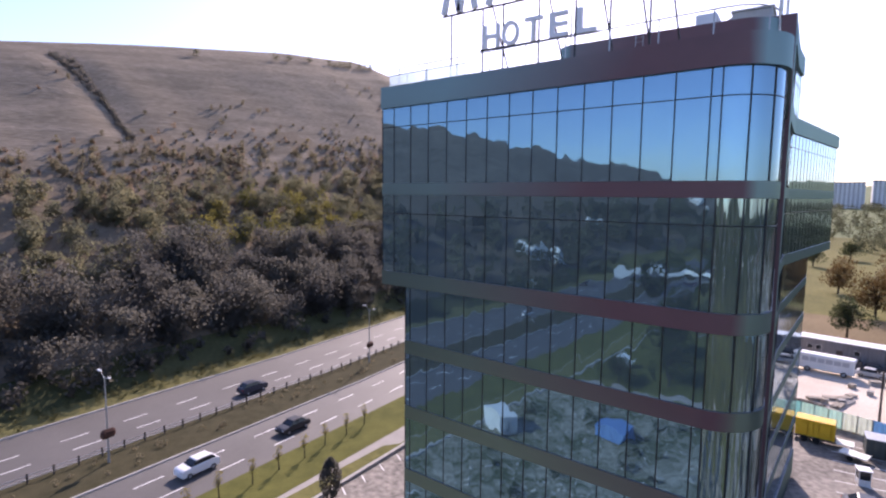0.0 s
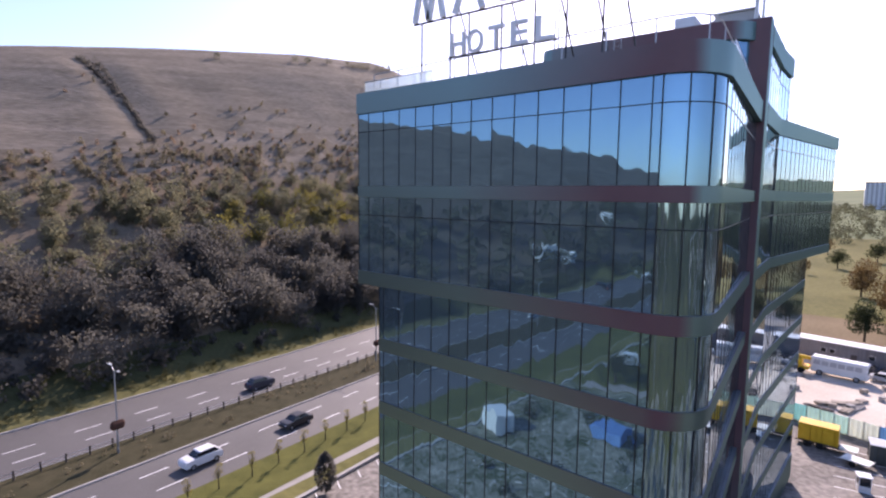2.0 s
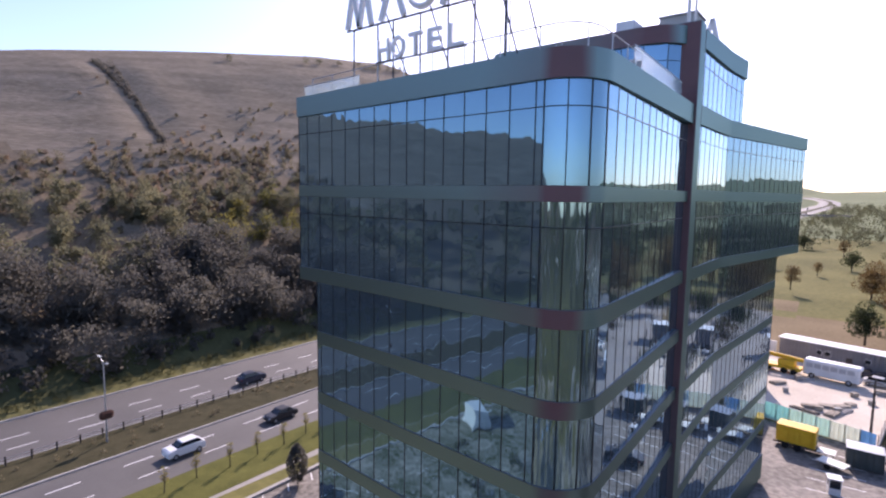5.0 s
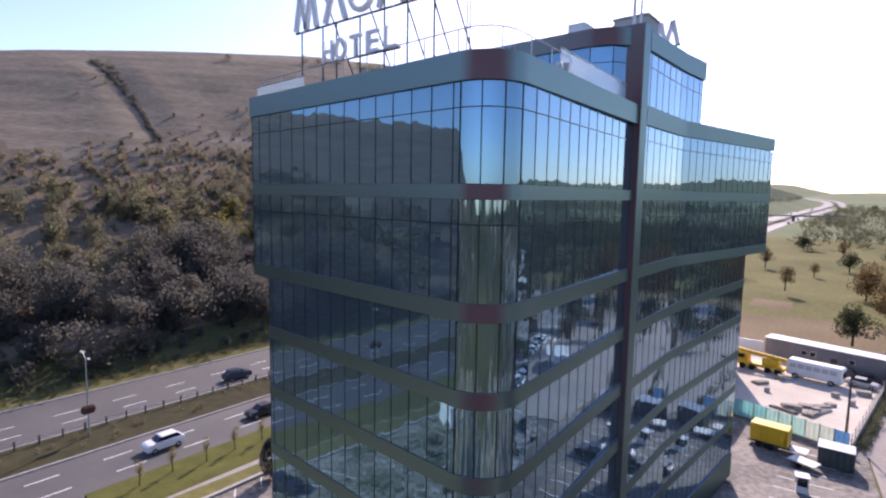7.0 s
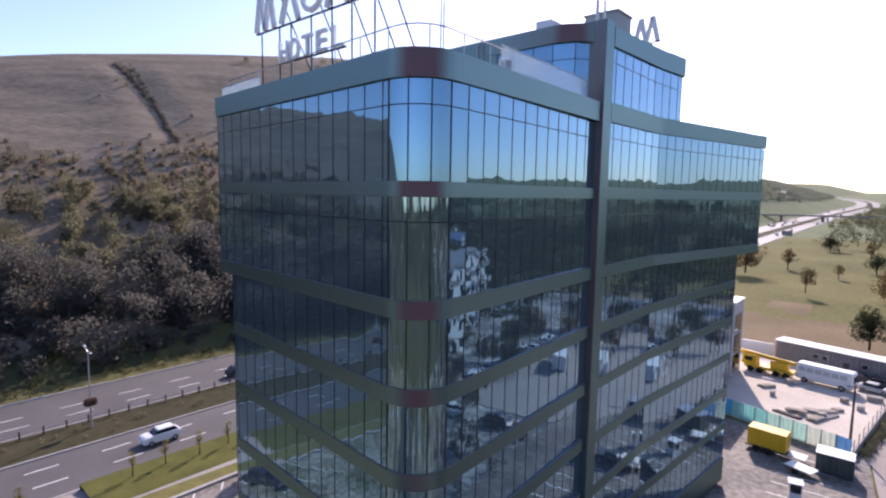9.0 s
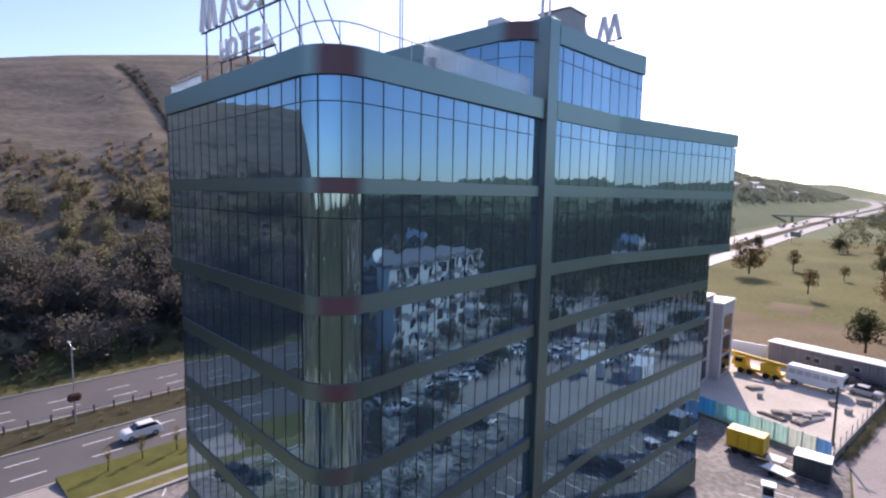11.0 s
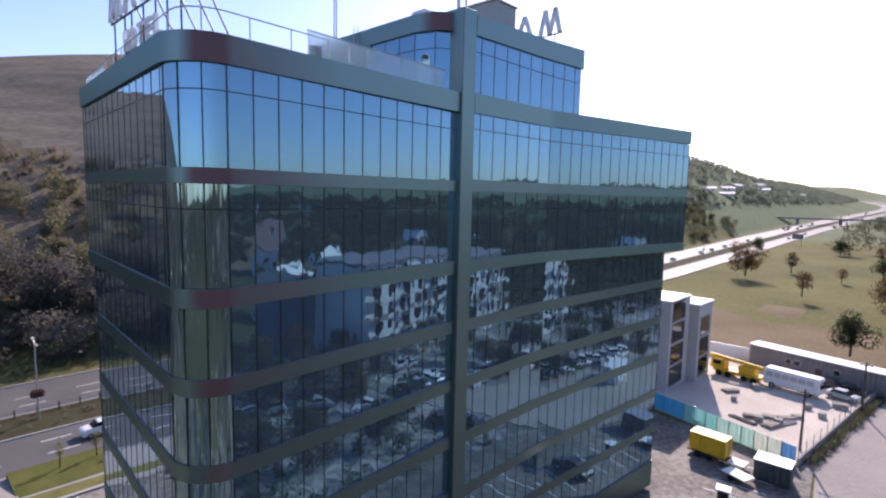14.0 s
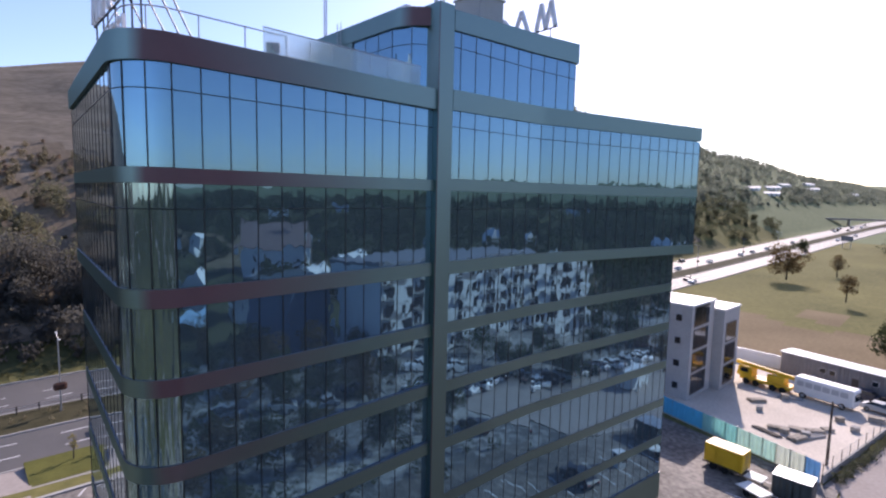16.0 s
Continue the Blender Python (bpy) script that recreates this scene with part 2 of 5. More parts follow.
def axis(spans):
    out = []
    for a, b, s in spans:
        n = max(1, round((b - a) / s))
        out += [a + (b - a) * i / n for i in range(n)]
    return out + [spans[-1][1]]


XS = axis([(-4000, -600, 200), (-600, -260, 24), (-260, -82, 3.5), (-82, -30, 4), (-30, 60, 5), (60, 120, 15), (120, 600, 40), (600, 4000, 250)])
YS = axis([(-4000, -700, 220), (-700, -100, 25), (-100, 420, 4.5), (420, 1200, 20), (1200, 4500, 150)])
HILL = surface("hill_grass", (0.15, 0.124, 0.09), (0.275, 0.225, 0.168), 0.1, 0.95, 0.8, 9, stretch=(2.0, 0.35, 2.2), depth=0.28, lo=0.38, hi=0.62)
FIELD = surface("field_grass", (0.085, 0.088, 0.03), (0.2, 0.178, 0.066), 0.03, 0.95, 0.6, 30, depth=0.2)
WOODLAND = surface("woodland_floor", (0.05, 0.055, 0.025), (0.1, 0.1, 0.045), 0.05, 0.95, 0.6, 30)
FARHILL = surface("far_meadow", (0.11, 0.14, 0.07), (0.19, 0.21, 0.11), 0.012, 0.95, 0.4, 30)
THICKET = surface("slope_soil", (0.13, 0.105, 0.075), (0.23, 0.18, 0.126), 0.09, 0.95, 0.8, 12, depth=0.2)
DIRT = surface("field_dirt", (0.12, 0.092, 0.05), (0.24, 0.18, 0.105), 0.05, 0.95, 0.5, 30)


def build_ground():
    v = [(x + (road_x(y) if x < 200 else 0), y, land(x + (road_x(y) if x < 200 else 0), y) - 0.12) for y in YS for x in XS]
    w = len(XS)
    f = [(j * w + i, j * w + i + 1, (j + 1) * w + i + 1, (j + 1) * w + i) for j in range(len(YS) - 1) for i in range(w - 1)]
    ob = fast("ground", v, f, FIELD)
    ob.data.materials.append(HILL)
    ob.data.materials.append(DIRT)
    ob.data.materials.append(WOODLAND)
    ob.data.materials.append(FARHILL)
    ob.data.materials.append(THICKET)
    for p in ob.data.polygons:
        p.use_smooth = True
        c = p.center
        u = c.x - road_x(c.y)
        if u < -88 and c.y < 330 + 60 * noise.noise(Vector((u * 0.02, c.y * 0.02, 1))):
            p.material_index = 1 if u < -146 + 22 * noise.noise(Vector((u * 0.06, c.y * 0.04, 5))) else 5
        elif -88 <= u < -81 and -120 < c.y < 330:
            # foot of the wood: the darker floor also stands in for tree shade
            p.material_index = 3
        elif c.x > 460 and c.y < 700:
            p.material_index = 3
        elif c.y > 420:
            p.material_index = 4
        elif u > -40 and 100 < c.y < 172 + 22 * noise.noise(Vector((c.x * 0.05, c.y * 0.05, 2))):
            p.material_index = 2
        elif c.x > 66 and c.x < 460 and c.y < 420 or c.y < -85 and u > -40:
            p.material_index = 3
    tagged(ob, "dry grassy land rising to a brown hillside", "ground", kind="structure")


build_ground()

# ---- road ----
ROAD_Y = axis([(-700, -100, 30), (-100, 420, 10), (420, 1600, 25)])


def lane(name, x0, x1, z, mat, y0=-700, y1=1600, thick=0.1, label="", category="road"):
    ys = [y for y in ROAD_Y if y0 <= y <= y1]
    v, f = [], []
    for y in ys:
        s = road_x(y)
        for x, h in ((x0, z - thick), (x1, z - thick), (x1, z), (x0, z)):
            v.append((x + s, y, h + rise(y)))
    for i in range(len(ys) - 1):
        k = 4 * i
        for j in range(4):
            f.append((k + j, k + (j + 1) % 4, k + 4 + (j + 1) % 4, k + 4 + j))
    ob = fast(name, v, f, mat)
    return tagged(solid_normals(ob), label, category, kind="structure")


RZ = -1.25
lane("road_near", -56.0, -46.0, RZ, ASPHALT, label="grey asphalt carriageway with three dashed lanes")
lane("road_far", -76.5, -63.5, RZ, ASPHALT, label="grey asphalt carriageway beyond the median")
lane("median", -63.3, -56.2, RZ + 0.12, SOIL, thick=0.3, label="earth median with scrubby dark grass", category="median")
lane("kerb_median_near", -56.2, -55.95, RZ + 0.16, KERB, thick=0.3, label="worn concrete kerb", category="kerb")
lane("kerb_median_far", -63.55, -63.3, RZ + 0.16, KERB, thick=0.3, label="worn concrete kerb", category="kerb")
lane("kerb_near", -46.0, -45.75, RZ + 0.16, KERB, thick=0.3, label="worn concrete kerb", category="kerb")
lane("kerb_far", -76.75, -76.5, RZ + 0.16, KERB, thick=0.3, label="worn concrete kerb", category="kerb")


def lane_dashes(name, x):
    v, f = [], []
    y = -200
    while y < 420:
        s = road_x(y)
        k = len(v)
        z, e = RZ + 0.006 + rise(y), RZ + 0.006 + rise(y + 3)
        v += [(x + s - 0.08, y, z), (x + s + 0.08, y, z), (x + road_x(y + 3) + 0.08, y + 3, e), (x + road_x(y + 3) - 0.08, y + 3, e)]
        f.append((k, k + 1, k + 2, k + 3))
        y += 7.0
    tagged(fast(name, v, f, PAINT), "white dashed lane marking", "road marking", kind="structure")


for i, x in enumerate((-53.2, -49.5, -70.5, -67.1)):
    lane_dashes("lane_marking_%d" % (i + 1), x)

# ---- hotel: plan and levels ----
def arc(c, r, a0, a1, n):
    return [(c[0] + r * math.cos(radians(a0 + (a1 - a0) * i / n)), c[1] + r * math.sin(radians(a0 + (a1 - a0) * i / n))) for i in range(n + 1)]


BEND, BOW = (-2.65, 22.62), 1.79
CORNER = arc(BEND, BOW, -93.6, 2.8, 14)
FRONT_UP = [(-18.85, 21.85)] + CORNER + [(-1.35, 36.2)]
FRONT_LOW = [(-17.2, 21.75)] + CORNER + [(-1.35, 36.2)]
ROUND = [(-90, -61), (-61, -32), (-32, -4)]


def front_nodes(x0):
    """Joints of the curtain wall: the south run and the east run; the rounded corner lies between."""
    south = [x0] + [x for x in (-18.02 + 1.155 * k for k in range(13)) if x > x0 + 0.3] + [-2.98, -2.63]
    south = [Vector((x, 20.83 - 0.063 * (x + 2.63))) for x in south]
    y = [22.5] + [23.56 + 1.13 * k for k in range(11)] + [36.2]
    east = [Vector((-0.87 - 0.05 * max(0.0, t - 23.5), t)) for t in y]
    return south, east


def wing(end):
    """The long wing's line: straight, then swung out past a soft kink."""
    pts = [(-1.2, 37.3), (-1.17, 45.0)]
    pts += [(-1.17 + end * (t / 1.5) ** 2 * 0.75 / 18.5 * (1 if t < 1.5 else 0), 45.0 + t) for t in (0.5, 1.0)]
    return pts + [(-1.17 + end * (y - 45.4) / 18.1, y) for y in (46.5, 50, 55, 60, 63.5)]


def wing_nodes(end):
    """Joints of the wing's curtain wall, a little closer past the kink."""
    ys = [37.3, 37.97] + [39.22 + 1.27 * k for k in range(6)] + [46.66 + 1.14 * k for k in range(15)] + [63.5]
    return [Vector((-1.185 if y < 45.2 else -1.17 + end * max(0.0, y - 45.4) / 18.1, y)) for y in ys]


WING_UP, WING_LOW = wing(3.25), wing(1.6)
ROOF_Z = 33.9
FRONT_Z = 33.62
TOP = [(28.64, 32.53), (23.95, 28.04)]
WING_TOP = [(28.75, 32.75), (23.95, 28.05)]
LOW = [(23.2 - 3.57 * i - 2.86, 23.2 - 3.57 * i) for i in range(6)]

hotel = new("hotel_building")
tagged(hotel, "glass hotel tower with colour-shift cladding bands and overhanging upper storeys", "building")
UNIT = bpy.data.meshes.new("pane")
bm = bmesh.new()
bmesh.ops.create_cube(bm, size=1)
bm.to_mesh(UNIT)
bm.free()
UNIT.materials.append(GLASS)
POST = UNIT.copy()
POST.materials.clear()
POST.materials.append(MULLION)


def piece(name, data, parent, a, b, z0, z1, thick, gap=0.0, out=0.0):
    """A flat piece standing between plan points a and b."""
    d = b - a
    w = d.length
    n = Vector((d.y, -d.x)) / w
    c = (a + b) / 2 + n * out
    ob = new(name, data)
    ob.parent = parent
    ob.matrix_local = Matrix.Translation((c.x, c.y, (z0 + z1) / 2)) @ Matrix.Rotation(math.atan2(d.y, d.x), 4, "Z") @ Matrix.Diagonal((w - gap, thick, z1 - z0 - gap, 1))
    return ob


def curved_pane(a0, a1, z0, z1, holder, c=BEND, r=BOW):
    """One bent pane of the rounded corner."""
    n, v, f = 10, [], []
    for k in range(n + 1):
        a = radians(a0 + (a1 - a0) * k / n)
        for rr in (r - 0.03, r):
            for z in (z0 + 0.01, z1 - 0.01):
                v.append((c[0] + rr * math.cos(a), c[1] + rr * math.sin(a), z))
    for k in range(n):
        q = 4 * k
        for e in ((0, 1, 5, 4), (3, 2, 6, 7), (1, 3, 7, 5), (2, 0, 4, 6)):
            f.append(tuple(q + t for t in e))
    f += [(0, 2, 3, 1), (4 * n, 4 * n + 1, 4 * n + 3, 4 * n + 2)]
    ob = solid_normals(fast("pane", v, f, GLASS if z1 > 29 else BENT, holder))
    for p in ob.data.polygons:
        p.use_smooth = abs(p.normal.z) < 0.5
    sharp = ob.data.attributes.new("sharp_edge", "BOOLEAN", "EDGE")
    for e in ob.data.edges:
        p, q = (ob.data.vertices[k].co for k in e.vertices)
        sharp.data[e.index].value = abs(p.z - q.z) < 0.1 or max(e.vertices) < 4 or min(e.vertices) >= 4 * n
    return ob


def runs(holder, pts, levels, transoms):
    for a, b in zip(pts, pts[1:]):
        for lo, hi in levels:
            p = piece("pane", UNIT, holder, a, b, lo, hi, 0.03, 0.012)
            p.rotation_euler.z += random.gauss(0, 0.0018)
            p.rotation_euler.x = random.gauss(0, 0.0016)
        for t in transoms:
            piece("transom", POST, holder, a, b, t - 0.02, t + 0.02, 0.05, out=0.004)
    for i, a in enumerate(pts):
        d = (pts[min(i + 1, len(pts) - 1)] - pts[max(i - 1, 0)]).normalized() * 0.024
        piece("mullion", POST, holder, a - d, a + d, levels[0][0], levels[-1][1], 0.05, out=0.004)


def glaze(name, path, z0, z1, transom=None, step=1.22, nodes=None, joints=None):
    """One storey of curtain wall: panes, mullions and a transom."""
    v, f = strip(path, -0.66, -0.56, z0 - 0.05, z1 + 0.05) if nodes else strip(path, -0.5, -0.3, z0 - 0.05, z1 + 0.05)
    holder = solid_normals(fast(name, v, f, CORE, hotel))
    levels = [(z0, z1)] if transom is None else [(z0, transom), (transom, z1)]
    bars = [] if transom is None else [transom]
    if nodes is None:
        runs(holder, joints or sample(path, step), levels, bars)
        return holder
    for pts in nodes:
        runs(holder, pts, levels, bars)
    for a0, a1 in ROUND:
        for lo, hi in levels:
            curved_pane(a0, a1, lo, hi, holder)
        a = radians(a1)
        p = Vector((BEND[0] + BOW * math.cos(a), BEND[1] + BOW * math.sin(a)))
        d = Vector((-math.sin(a), math.cos(a))) * 0.024
        piece("mullion", POST, holder, p - d, p + d, z0, z1, 0.05, out=0.004)
    for t in bars:
        bm = bmesh.new()
        tube(bm, [(BEND[0] + BOW * math.cos(radians(k)), BEND[1] + BOW * math.sin(radians(k)), t) for k in range(-90, 0, 8)], 0.024)
        part("transom", bm, MULLION, holder)
    return holder


for z0, z1 in TOP:
    glaze("glazing", FRONT_UP, z0, z1, z1 - 0.98, nodes=front_nodes(-18.85))
for z0, z1 in WING_TOP:
    glaze("glazing", WING_UP, z0, z1, z1 - 1.05, joints=wing_nodes(3.25))
for z0, z1 in LOW:
    glaze("glazing", FRONT_LOW, z0, z1, nodes=front_nodes(-17.2))
    glaze("glazing", WING_LOW, z0, z1, joints=wing_nodes(1.6))


def band(path, z0, z1, out=0.14, climb=(0.0, 0.0)):
    """A cladding band; climb tilts its lower and upper edge along y."""
    v, f = strip(path, -0.5, out, z0, z1)
    v = [(x, y, z + climb[z == z1] * (y - 37.3)) for x, y, z in v]
    ob = solid_normals(fast("cladding_band", v, f, PANEL, hotel))
    ob.data.materials.append(PIER)
    for p in ob.data.polygons:
        if p.normal.z > 0.8 and z1 < FRONT_Z:
            p.material_index = 1
        p.use_smooth = abs(p.normal.z) < 0.5
    sharp = ob.data.attributes.new("sharp_edge", "BOOLEAN", "EDGE")
    for e in ob.data.edges:
        p, q = (ob.data.vertices[k].co for k in e.vertices)
        sharp.data[e.index].value = abs(p.z - q.z) < 0.1 or max(e.vertices) < 4 or min(e.vertices) >= len(ob.data.vertices) - 4
    return ob


band(FRONT_UP, TOP[0][1], FRONT_Z, 0.15)
band(WING_UP, 32.6, 33.74, 0.15, (0.008, 0.0065))
for path, levels in ((FRONT_UP, TOP), (WING_UP, WING_TOP)):
    band(path, levels[1][1], levels[0][0], 0.06)
    band(path, LOW[0][1], levels[1][0], 0.08)
for path in (FRONT_LOW, WING_LOW):
    for i in range(5):
        band(path, LOW[i + 1][1], LOW[i][0], 0.06)
    band(path, 0.0, LOW[5][0])


def block(name, front, wing_line, z0, z1, mat, inset=0.7):
    pts = [(p.x, p.y) for p in offset(front, -inset)] + [(p.x, p.y) for p in offset(wing_line, -inset)]
    pts = pts + [(-14.0, 63.0), (front[0][0] + 0.3, 45.0)]
    v, f = prism(pts, z0, z1)
    return solid_normals(fast(name, v, f, mat, hotel))


block("upper_body", FRONT_UP, WING_UP, LOW[0][1], ROOF_Z - 0.9, CORE)
block("lower_body", FRONT_LOW, WING_LOW, 0, LOW[0][1], CORE)
block("roof_deck", FRONT_UP, WING_UP, ROOF_Z - 0.9, ROOF_Z - 0.8, ROOFING, 0.45)

bm = bmesh.new()
box(bm, (-1.81, 36.74, 18.9), (1.5, 1.12, 38.8), bevel=0.03)
part("pier", bm, PANEL, hotel)

PENT_WEST = [(-14.6, 37.2)] + arc((-13.6, 36.1), 1.0, -180, -90, 6) + [(-7.9, 35.1)]
PENT_GLASS = [(-7.9, 35.1)] + arc((-3.9, 37.3), 2.2, -90, -20, 9)
PENT_FRONT = PENT_WEST[:-1] + PENT_GLASS[1:]
PENT_SIDE = [(-1.2, 37.3), (-1.17, 45.0), (-0.92, 48.95)]
PENT_JOINTS = [Vector((-1.2, 37.3))] + [Vector((-1.19 if y < 45 else -1.17 + 0.0633 * (y - 45), y)) for y in (37.92, 39.15, 40.42, 41.7, 43.0, 44.3, 45.6, 46.9, 48.22, 48.95)]
PENT_EAVE = [(-1.2, 37.3), (-1.17, 45.0), (-0.95, 48.3), (-0.9, 49.1)]
glaze("glazing", PENT_GLASS, ROOF_Z - 0.6, 37.1, 36.15)
band(PENT_WEST, ROOF_Z - 0.8, 37.1, 0.1)
glaze("glazing", PENT_SIDE, 33.72, 37.1, 36.1, joints=PENT_JOINTS)
glaze("glazing", [(-0.92, 48.95), (-4.5, 49.75)], ROOF_Z - 0.6, 37.1, 36.1)
band(PENT_FRONT, 37.1, 38.1, 0.16)
band(PENT_EAVE, 36.97, 38.06, 0.16, (0.018, 0.037))
band([(-0.9, 49.1), (-6, 50.2)], 37.18, 38.06, 0.16, (0.0, 0.037))
pts = [(p.x, p.y) for p in offset(PENT_FRONT, -0.5)] + [(p.x, p.y) for p in offset(PENT_SIDE, -0.5)] + [(-4.9, 49.0), (-6, 52), (-14.0, 52)]
solid_normals(fast("penthouse_body", *prism(pts, ROOF_Z - 0.8, 37.9), CORE, hotel))

# ---- lots, paths and yard ----
def slab(name, pts, z0, z1, mat, label, category="pavement"):
    v, f = prism(pts, z0, z1)
    ob = solid_normals(fast(name, [(x, y, z + fall(y)) for x, y, z in v], f, mat))
    return tagged(ob, label, category, kind="structure")


PALE = surface("pale_road", (0.27, 0.235, 0.21), (0.4, 0.355, 0.32), 0.12, 0.9, 0.3, 25)
COURT = surface("court_asphalt", (0.08, 0.08, 0.077), (0.46, 0.44, 0.41), 0.11, 0.85, 0.3, 9, lo=0.42, hi=0.62)
slab("pavement_east", [(13.5, 15), (62, 15), (62, 60), (13.5, 65.9)], -0.12, 0.02, COURT, "dark patched asphalt court east of the hotel", "car park")
slab("pavement_lot", [(-35.5, 15), (13.5, 15), (13.5, 65.9), (13, 66), (11.5, 79), (-12, 84), (-35.5, 84)], -0.12, 0.02, LOT, "grey asphalt car park around the hotel", "car park")
WASTE = surface("waste_ground", (0.06, 0.075, 0.03), (0.36, 0.33, 0.27), 0.2, 0.95, 0.8, 7, lo=0.4, hi=0.62)
slab("pavement_court", [(-35.5, -75), (62, -75), (62, 15), (-35.5, 15)], -0.12, 0.02, WASTE, "weedy waste ground with pale gravel patches", "waste ground")
slab("pavement_yard", [(-30, 86), (-9, 84.9), (9.8, 79.6), (13.8, 114), (-4, 118.5), (-30, 118.5)], -0.12, 0.03, YARD, "pale dusty concrete works yard", "yard")
slab("pavement_back", [(27.5, 64.4), (62, 60.3), (62, 160), (33, 160)], -0.12, 0.012, COURT, "dark patched asphalt behind the side road", "car park")
slab("road_side", [(13.2, 66.3), (27.2, 64.5), (32.7, 160), (19.5, 160), (14.75, 118), (10.25, 79.4), (11.7, 79)], -0.12, 0.015, PALE, "pale cracked concrete side road", "road")
lane("verge_south", -45.75, -39.3, -0.55, GRASS, -120, 10, 0.6, "green grass verge beside the road", "verge")
lane("verge_north", -45.75, -39.3, -0.55, GRASS, 20, 90, 0.6, "green grass verge beside the road", "verge")
lane("footpath_south", -39.3, -36.6, -0.42, PATH, -120, 10, 0.5, "pale paved footpath", "footpath")
lane("footpath_north", -39.3, -36.6, -0.42, PATH, 20, 90, 0.5, "pale paved footpath", "footpath")
lane("kerb_lot_south", -35.9, -35.5, 0.12, KERB, -75, 10, 0.5, "pale concrete kerb of the car park", "kerb")
lane("kerb_lot_north", -35.9, -35.5, 0.12, KERB, 20, 80, 0.5, "pale concrete kerb of the car park", "kerb")
lane("verge_inner_south", -36.6, -35.9, -0.3, GRASS, -120, 10, 0.5, "narrow strip of grass", "verge")
lane("verge_inner_north", -36.6, -35.9, -0.3, GRASS, 20, 90, 0.5, "narrow strip of grass", "verge")
drive = [(-45.75, 8.5, -1.16), (-45.75, 22.0, -1.16), (-43, 20.6, -0.9), (-38, 19.9, -0.3), (-35.5, 19.9, 0.03), (-35.5, 10.1, 0.03), (-38, 10.1, -0.3), (-43, 9.7, -0.9)]
v = [(x, y, z - 0.4) for x, y, z in drive] + drive
f = [(0, 1, 2, 7), (7, 2, 3, 6), (6, 3, 4, 5)]
faces = [tuple(k + 8 for k in q) for q in f] + [q[::-1] for q in f] + [(k, (k + 1) % 8, 8 + (k + 1) % 8, 8 + k) for k in range(8)]
tagged(solid_normals(fast("driveway", v, faces, PALE)), "pale concrete driveway from the road to the car park", "driveway", kind="structure")
DRYGRASS = surface("dry_verge", (0.08, 0.08, 0.034), (0.18, 0.165, 0.066), 0.4, 0.95, 0.8, 30)
lane("verge_far", -82.0, -76.75, RZ + 0.1, DRYGRASS, -200, 400, 0.5, "rough yellow-green grass verge below the wood", "verge")


def bay_lines(name, x0, x1, y0, n, step, lean):
    v, f = [], []
    for i in range(n):
        y = y0 + i * step
        k = len(v)
        v += [(x0, y, 0.026 + fall(y)), (x0, y + 0.13, 0.026 + fall(y)), (x1, y + 0.13 + lean, 0.026 + fall(y)), (x1, y + lean, 0.026 + fall(y))]
        f.append((k, k + 1, k + 2, k + 3))
    tagged(fast(name, v, f, PAINT), "white painted parking bay lines", "road marking", kind="structure")


slab("lawn", [(-35.3, -74), (12, -74), (12, -34), (-35.3, -30)], -0.1, 0.06, GRASS, "green lawn with trees south of the forecourt", "lawn")
slab("lawn_east", [(13, -74), (61, -74), (61, 6), (24, 4), (13, -30)], -0.1, 0.055, GRASS, "green garden lawn south-east of the hotel", "lawn")
slab("footpath_garden", [(-34, -30.5), (12, -34.5), (24, 4), (26, 3.4), (14, -37), (-34, -33)], -0.1, 0.075, PALE, "pale path along the garden", "footpath")
bay_lines("bay_marking_west", -35.3, -30.2, 10, 16, 2.75, -3.2)
bay_lines("bay_marking_east", 4.2, 9.0, 44, 13, 2.6, 0.5)


